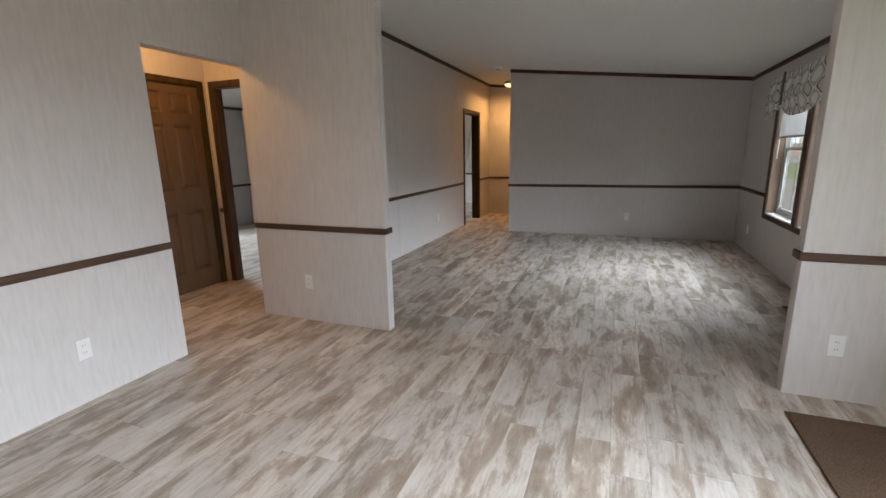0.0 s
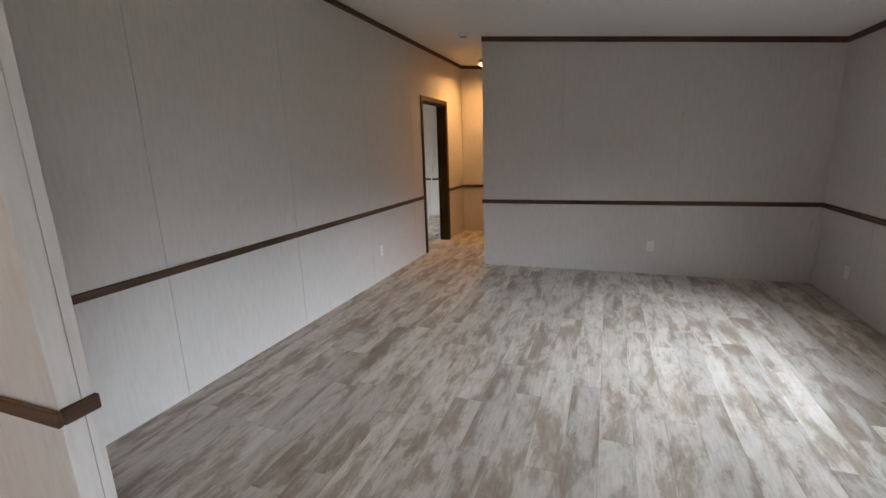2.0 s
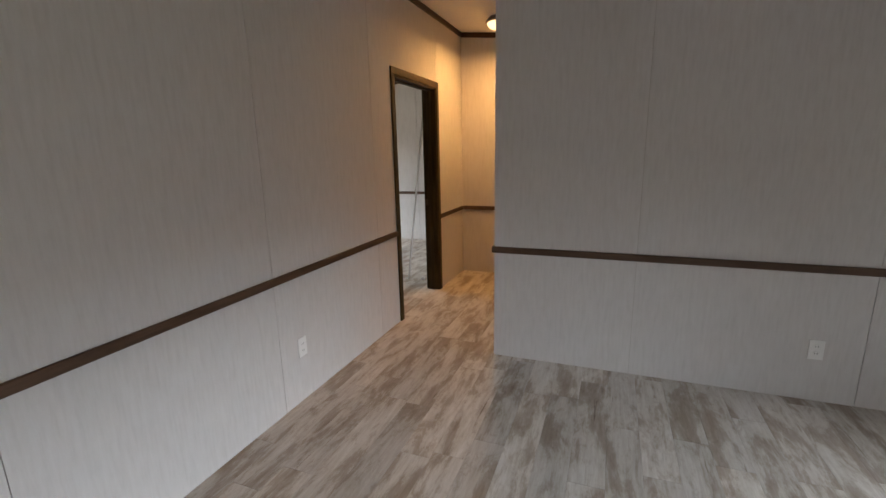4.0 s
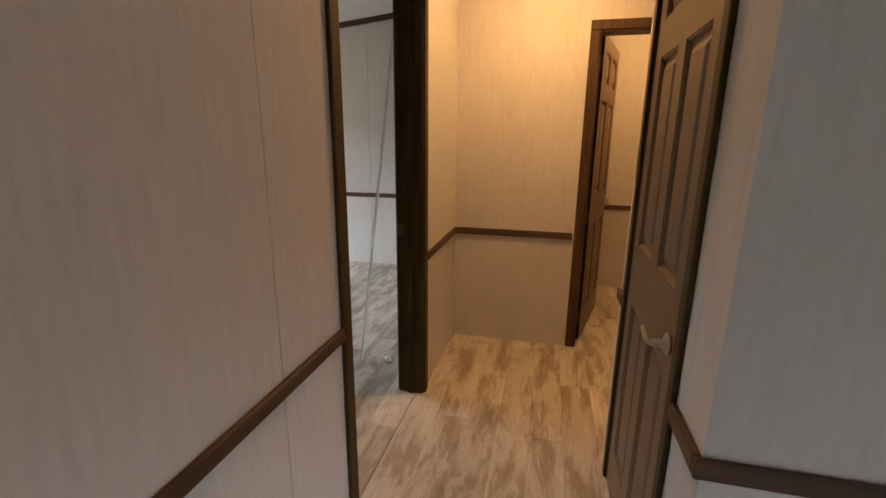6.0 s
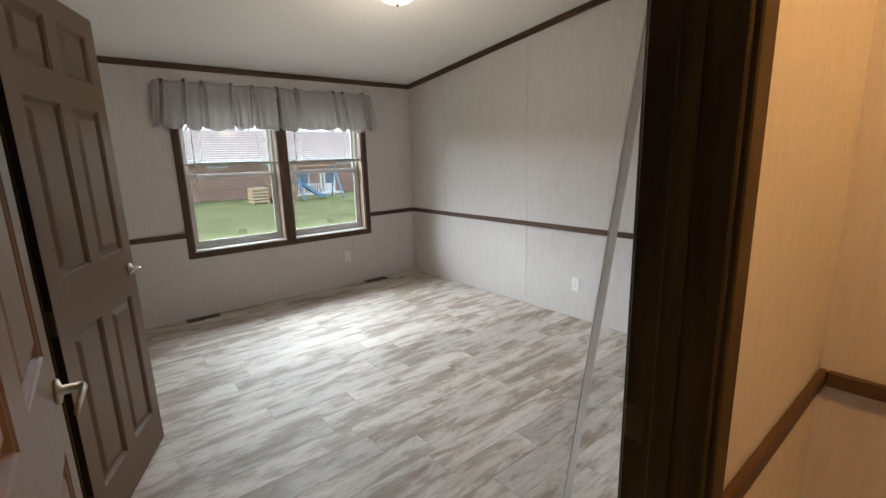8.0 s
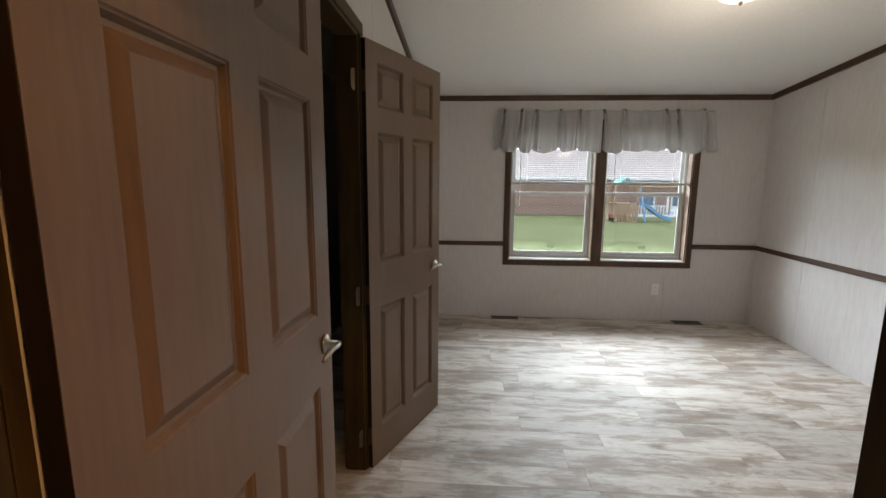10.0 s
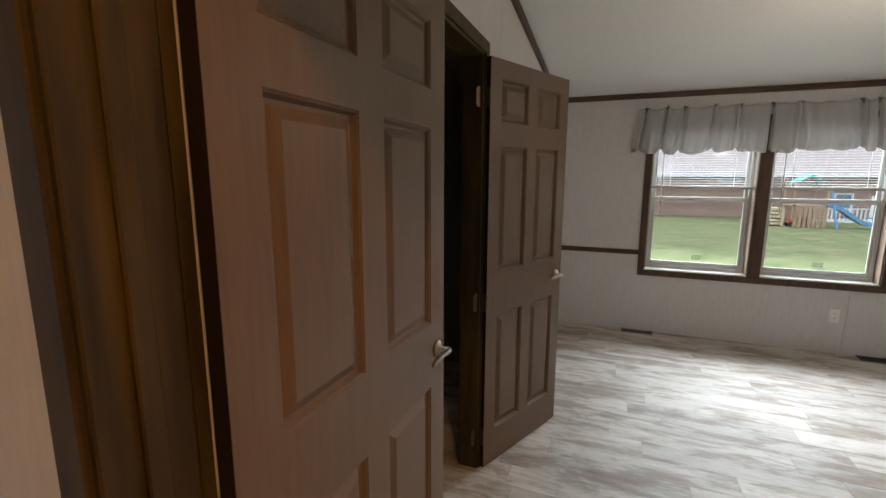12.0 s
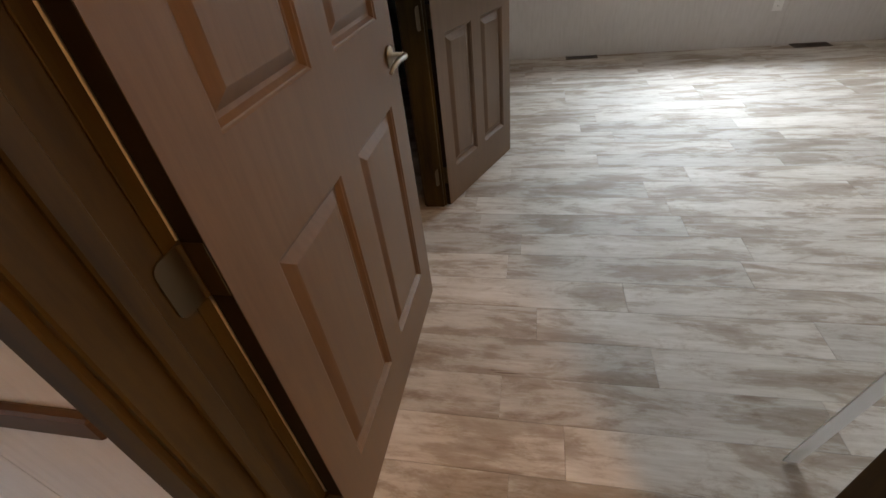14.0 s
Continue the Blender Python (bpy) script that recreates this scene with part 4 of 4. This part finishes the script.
GRAVEL = wood("gravel_drive", (0.13, 0.115, 0.10), (0.25, 0.23, 0.20), (14, 14, 14), 0.9)
ROAD = wood("pale_asphalt", (0.14, 0.14, 0.14), (0.22, 0.22, 0.22), (9, 9, 9), 0.9)
thing("pavement", slab(5.6, 13.0, -8, 60, -0.9, -0.77), GRAVEL, "grey gravel drive beside the house", "drive", kind="structure")
thing("road", slab(23.0, 30.0, -200, 200, -0.9, -0.78), ROAD, "pale asphalt road beyond the lawn", "road", kind="structure")

SHINGLE = wood("grey_shingles", (0.27, 0.235, 0.23), (0.37, 0.33, 0.32), (3, 1.2, 8), 0.9)


def brick_material():
    """Brown facing brick with pale joints."""
    m, n, l, b = shader("brown_brick", 0.9, spec=0.2)
    tc = n.new("ShaderNodeTexCoord")
    turn = n.new("ShaderNodeMapping")
    turn.inputs["Rotation"].default_value = (radians(90), 0, radians(90))
    l.new(tc.outputs["Object"], turn.inputs["Vector"])
    br = n.new("ShaderNodeTexBrick")
    br.inputs["Scale"].default_value = 1.0
    br.inputs["Brick Width"].default_value, br.inputs["Row Height"].default_value = 0.215, 0.075
    br.inputs["Mortar Size"].default_value = 0.008
    br.inputs["Color1"].default_value = (0.235, 0.150, 0.120, 1)
    br.inputs["Color2"].default_value = (0.300, 0.200, 0.165, 1)
    br.inputs["Mortar"].default_value = (0.36, 0.31, 0.28, 1)
    l.new(turn.outputs["Vector"], br.inputs["Vector"])
    l.new(br.outputs["Color"], b.inputs["Base Color"])
    blotch(n, l, b, 0.6, 0.4, (0.75, 0.72, 0.70))
    return m


PWHITE = simple("white_outdoor_paint", (0.66, 0.68, 0.70), 0.4)
DIM_PANE = simple("dim_blue_pane", (0.12, 0.16, 0.22), 0.15, 0, 0.2)


def brick_house(m, w, d, eave, ridge, label):
    """A low gabled brick house, its ridge along local y, its front towards +x."""
    ob = base("neighbour_house", m, label, "house")
    part("wall", slab(-d / 2, d / 2, -w / 2, w / 2, 0, eave), brick_material(), ob, "brown brick wall")
    for s in (-1, 1):
        bm = bmesh.new()
        a = [(s * (d / 2 + 0.4), -w / 2 - 0.3, eave - 0.08), (s * (d / 2 + 0.4), w / 2 + 0.3, eave - 0.08), (0, w / 2 + 0.3, ridge), (0, -w / 2 - 0.3, ridge)]
        lo = [bm.verts.new(p) for p in a]
        hi = [bm.verts.new((p[0], p[1], p[2] + 0.12)) for p in a]
        bm.faces.new(lo)
        bm.faces.new(hi[::-1])
        for k in range(4):
            bm.faces.new((lo[k], lo[(k + 1) % 4], hi[(k + 1) % 4], hi[k]))
        part("roof", bm, SHINGLE, ob, "grey shingle roof")
    part("gutter", slab(d / 2 + 0.405, d / 2 + 0.50, -w / 2 - 0.3, w / 2 + 0.3, eave - 0.10, eave + 0.02, 0.01), PWHITE, ob, "white eave gutter")
    f = d / 2
    for nm, y, z0, z1, half in (("window", -4.3, 1.95, 2.20, 0.55), ("window", 0.9, 0.45, 1.45, 0.42), ("window", 3.9, 1.95, 2.20, 0.55), ("door", 2.75, 0.04, 1.52, 0.42)):
        fr = part(nm, slab(f, f + 0.06, y - half, y + half, z0, z1), PWHITE, ob, "white-framed " + nm)
        cut_ = z0 + (0.62 if nm == "door" else 0.07)
        part("pane", slab(f + 0.062, f + 0.07, y - half + 0.10, y + half - 0.10, cut_, z1 - 0.07), DIM_PANE, fr)
    part("rail", slab(f + 0.90, f + 0.97, -0.55, 1.75, 0.66, 0.73), PWHITE, ob, "white porch rail")
    me = mesh_of("baluster", slab(-0.02, 0.02, -0.03, 0.03, 0.08, 0.66), PWHITE)
    for k in range(14):
        bl = new("baluster", me)
        bl.parent = ob
        bl.location = (f + 0.935, -0.50 + k * 0.17, 0)
    for y in (-0.55, 1.75):
        part("post", slab(f + 0.88, f + 0.99, y - 0.05, y + 0.05, 0.0, 1.35), PWHITE, ob, "white porch post")
    part("porch", slab(f, f + 1.05, -0.65, 3.3, 0.0, 0.09), PWHITE, ob, "pale porch slab")
    return ob


brick_house(pose(-34.0, 11.3, -0.8), 40, 10, 2.38, 4.35, "low brown brick house with grey shingle roof beyond the lawn")

# utility box on the drive
ub = base("utility_box", pose(8.8, 8.3, -0.77), "tan metal utility box on the gravel", "utility box")
TAN = simple("tan_paint", (0.40, 0.36, 0.22), 0.6, 0, 0.3)
bm = slab(-0.16, 0.16, -0.30, 0.30, 0, 1.2)
bevelled(bm, 0.015, 2)
part("cabinet", bm, TAN, ub)
bm = slab(-0.18, 0.18, -0.32, 0.32, 1.2, 1.25)
bevelled(bm, 0.012, 2)
part("lid", bm, TAN, ub)

# playground set on the lawn
BLUE = simple("blue_plastic", (0.10, 0.24, 0.42), 0.4)
TEAL = simple("teal_canvas", (0.05, 0.36, 0.38), 0.7)
RED = simple("red_plastic", (0.42, 0.10, 0.09), 0.4)
TIMBER = wood("play_timber", (0.24, 0.16, 0.10), (0.38, 0.27, 0.18), (10, 10, 2), 0.7)
CREAM = wood("pale_slats", (0.42, 0.33, 0.22), (0.58, 0.48, 0.34), (10, 2, 10), 0.7)
ps = base("playground_set", pose(-25.0, 9.3, -0.8), "timber swing set with blue slide and teal canopy", "playground set")
for x in (-0.6, 0.6):
    for y in (-0.6, 0.6):
        part("post", slab(x - 0.05, x + 0.05, y - 0.05, y + 0.05, 0, 2.1), TIMBER, ps)
part("deck", slab(-0.65, 0.65, -0.65, 0.65, 0.95, 1.02), TIMBER, ps)
for k in range(7):
    part("fence_board", slab(0.655, 0.675, -0.6 + k * 0.18, -0.47 + k * 0.18, 0.0, 0.94), TIMBER, ps)
bm = bmesh.new()
for s in (-1, 1):
    vs = [bm.verts.new(p) for p in ((-0.55, s * 0.55, 2.02), (0.55, s * 0.55, 2.02), (0.55, 0, 2.38), (-0.55, 0, 2.38))]
    us = [bm.verts.new((v.co.x, v.co.y, v.co.z + 0.03)) for v in vs]
    bm.faces.new(vs)
    bm.faces.new(us[::-1])
    for k in range(4):
        bm.faces.new((vs[k], vs[(k + 1) % 4], us[(k + 1) % 4], us[k]))
part("canopy", bm, TEAL, ps, "teal canvas canopy")
bm = bmesh.new()
rows_ = []
for k in range(13):
    f = k / 12
    y, z = 0.65 + 1.9 * f, 0.98 - 0.88 * f + 0.10 * math.sin(math.pi * 2 * f)
    rows_.append([bm.verts.new(p) for p in ((-0.1, y, z + 0.16), (-0.1, y, z), (0.34, y, z), (0.34, y, z + 0.16), (0.37, y, z + 0.16), (0.37, y, z - 0.03), (-0.13, y, z - 0.03), (-0.13, y, z + 0.16))])
for p, q in zip(rows_, rows_[1:]):
    for k in range(8):
        bm.faces.new((p[k], p[(k + 1) % 8], q[(k + 1) % 8], q[k]))
part("slide", bm, BLUE, ps, "blue wavy plastic slide")
part("swing_beam", tube([(0, 0.6, 1.9), (0, 3.4, 1.9)], 0.06, 8), TIMBER, ps)
for y in (0.9, 3.3):
    for s in (-1, 1):
        part("frame_leg", tube([(0, y, 1.9), (s * 0.8, y + 0.1, 0)], 0.05, 8), BLUE, ps, "blue frame leg")
for y in (1.6, 2.5):
    for s in (-0.2, 0.2):
        part("swing_chain", tube([(0, y + s, 1.85), (0, y + s, 0.5)], 0.012, 6), NICKEL, ps)
    part("swing_seat", slab(-0.09, 0.09, y - 0.23, y + 0.23, 0.46, 0.5, 0.01), BLUE, ps)

cr = base("slatted_crate", pose(-25, 8.0, -0.8), "pale slatted wooden crate on the lawn", "crate")
for k in range(5):
    part("slat", slab(-0.3, 0.32, -0.45, 0.45, 0.06 + k * 0.17, 0.17 + k * 0.17), CREAM, cr)
for y in (-0.4, 0.4):
    part("post", slab(0.325, 0.36, y - 0.05, y + 0.05, 0, 0.9), CREAM, cr)
tr_ = base("toy_cart", pose(-24.6, 8.95, -0.8), "red plastic toy cart on the lawn", "toy")
part("tub", loft([oval(0, 0, 0.22, 0.38, 0.16, 16), oval(0, 0, 0.28, 0.46, 0.42, 16)]), RED, tr_)
for y in (-0.28, 0.28):
    for x in (-0.24, 0.24):
        w_ = turned([(0.0, -0.03), (0.12, -0.03), (0.12, 0.03), (0.0, 0.03)], 14, "x")
        wo = part("wheel", w_, BLACK, tr_)
        wo.location = (x, y, 0.12)

# bare trees in the distance
BARK = wood("bark", (0.10, 0.085, 0.07), (0.20, 0.17, 0.145), (8, 8, 1.5), 0.95)


def bare_tree(x, y, h, seed):
    rng = random.Random(seed)
    ob = base("bare_tree", pose(x, y, -0.8, 0, 0, rng.uniform(0, 360)), "tall leafless grey-brown tree in the distance", "tree", "bare trees")
    bm = bmesh.new()

    def limb(p, d, length, r, depth):
        pts, q = [p], p.copy()
        for k in range(4):
            d = (d + Vector((rng.uniform(-.16, .16), rng.uniform(-.16, .16), rng.uniform(-.04, .10)))).normalized()
            q = q + d * length / 4
            pts.append(q.copy())
        t = tube(pts, [r * (1 - 0.16 * k) for k in range(5)], 5)
        me2 = bpy.data.meshes.new("limb")
        t.to_mesh(me2)
        t.free()
        (trunk if depth == 0 else bm).from_mesh(me2)
        bpy.data.meshes.remove(me2)
        if depth < 4:
            for k in range(4 if depth < 2 else 3):
                f = rng.choice(pts[2:])
                a = rng.uniform(0, 2 * math.pi)
                side_ = Vector((math.cos(a), math.sin(a), rng.uniform(0.3, 1.1))).normalized()
                limb(f, (d * 0.5 + side_ * 0.7).normalized(), length * rng.uniform(0.5, 0.7), r * 0.42, depth + 1)
    trunk = bmesh.new()
    limb(Vector((0, 0, 0)), Vector((0, 0, 1)), h * 0.6, h * 0.018, 0)
    part("trunk", trunk, BARK, ob)
    part("crown", bm, BARK, ob, "bare twiggy crown")
    return ob


made = [bare_tree(-52, 2 + 6 * k, 11 + k, 20 + k) for k in range(3)]
made += [bare_tree(48, 30 + 9 * k, 10 + k, 40 + k) for k in range(3)]
rng = random.Random(9)
for k in range(26):
    west = k < 14
    src = made[k % 3 + (0 if west else 3)]
    p = pose(-50 - rng.uniform(0, 16), -14 + k * 3.4 + rng.uniform(-1, 1), -0.8, 0, 0, rng.uniform(0, 360)) if west else pose(44 + rng.uniform(0, 18), 22 + (k - 14) * 5.2, -0.8, 0, 0, rng.uniform(0, 360))
    copy_thing(src, p)
BANK = wood("leaf_litter_bank", (0.20, 0.14, 0.10), (0.34, 0.26, 0.20), (1.2, 1.2, 3), 0.95)
bm = bmesh.new()
n_ = 60
pts_ = [[bm.verts.new((34 + 8 * j, -40 + 4 * i, -0.82 + (0, 1.3, 2.2, 2.6)[j] * (1 + 0.18 * math.sin(i * 1.3 + j)))) for j in range(4)] for i in range(n_)]
for i in range(n_ - 1):
    for j in range(3):
        bm.faces.new((pts_[i][j], pts_[i + 1][j], pts_[i + 1][j + 1], pts_[i][j + 1]))
thing("ground_bank", bm, BANK, "brown leaf-littered bank beyond the road", "bank", kind="structure")
PALE_BARK = wood("pale_bark", (0.24, 0.20, 0.165), (0.42, 0.36, 0.31), (6, 6, 1.0), 0.95)
bm = bmesh.new()
rng = random.Random(31)
for k in range(420):
    x0, y0, h = rng.uniform(42, 62), rng.uniform(-30, 150), rng.uniform(9, 16)
    lean = Vector((rng.uniform(-0.06, 0.06), rng.uniform(-0.06, 0.06), 1))
    foot_ = Vector((x0, y0, -0.6))
    limbs = [(foot_, foot_ + lean * h, h * 0.013)]
    for q in range(6):
        p = foot_ + lean * h * rng.uniform(0.25, 0.9)
        a = rng.uniform(0, 2 * math.pi)
        limbs.append((p, p + Vector((math.cos(a), math.sin(a), rng.uniform(0.5, 1.4))) * h * rng.uniform(0.08, 0.2), h * 0.004))
    for p, q, r0 in limbs:
        lo = [bm.verts.new(p + Vector((r0 * math.cos(t), r0 * math.sin(t), 0))) for t in (0, 2.1, 4.2)]
        hi = [bm.verts.new(q + Vector((r0 * 0.4 * math.cos(t), r0 * 0.4 * math.sin(t), 0))) for t in (0, 2.1, 4.2)]
        for i in range(3):
            bm.faces.new((lo[i], lo[(i + 1) % 3], hi[(i + 1) % 3], hi[i]))
me = bpy.data.meshes.new("far_woods")
bm.to_mesh(me)
bm.free()
me.materials.append(PALE_BARK)
tagged(new("far_woods", me), "leafless grey-brown woods beyond the road", "woods", kind="stuff")

# ---- floor planks, the ones by the walked line as pieces of their own ----
PW, PL, GAP = 0.1585, 0.92, 0.00035


def plank_mesh(w, length):
    bm = bmesh.new()
    c2, t2 = 0.0005, 0.006
    lo = [bm.verts.new(p) for p in ((GAP, GAP, -t2), (w - GAP, GAP, -t2), (w - GAP, length - GAP, -t2), (GAP, length - GAP, -t2))]
    md = [bm.verts.new((v.co.x, v.co.y, -c2)) for v in lo]
    hi = [bm.verts.new(p) for p in ((GAP + c2, GAP + c2, 0), (w - GAP - c2, GAP + c2, 0), (w - GAP - c2, length - GAP - c2, 0), (GAP + c2, length - GAP - c2, 0))]
    for a, b in ((lo, md), (md, hi)):
        for k in range(4):
            bm.faces.new((a[k], a[(k + 1) % 4], b[(k + 1) % 4], b[k]))
    bm.faces.new(hi)
    return bm


meshes = {}
rest = bmesh.new()
rng = random.Random(3)
strips = []
x = -0.035
while x < XR:
    strips.append((x, min(PW, XR - x)))
    x += PW
x = -0.038
while x > XW:
    w = min(PW, x - XW)
    strips.append((x - w, w))
    x -= w
for x, w in strips:
    y = YS - rng.uniform(0, PL)
    while y < YN:
        y0, y1 = max(y, YS), min(y + PL, YN)
        if y1 - y0 > 0.02:
            key = (round(w, 4), round(y1 - y0, 4))
            if -1.45 < x < 3.1 and -5.9 < y0 < 1.9:
                if key not in meshes:
                    meshes[key] = mesh_of("plank", plank_mesh(*key), FLOOR)
                pk = new("plank", meshes[key])
                pk.parent = floor
                pk.location = (x, y0, 0)
            else:
                pb = plank_mesh(*key)
                n0 = [rest.verts.new((v.co.x + x, v.co.y + y0, v.co.z)) for v in pb.verts]
                pb.verts.index_update()
                for f in pb.faces:
                    rest.faces.new([n0[v.index] for v in f.verts])
                pb.free()
        y += PL
ob = part("planks_beyond", rest, FLOOR, floor)
tagged(ob, "whitewashed vinyl planks away from the path", kind="stuff")
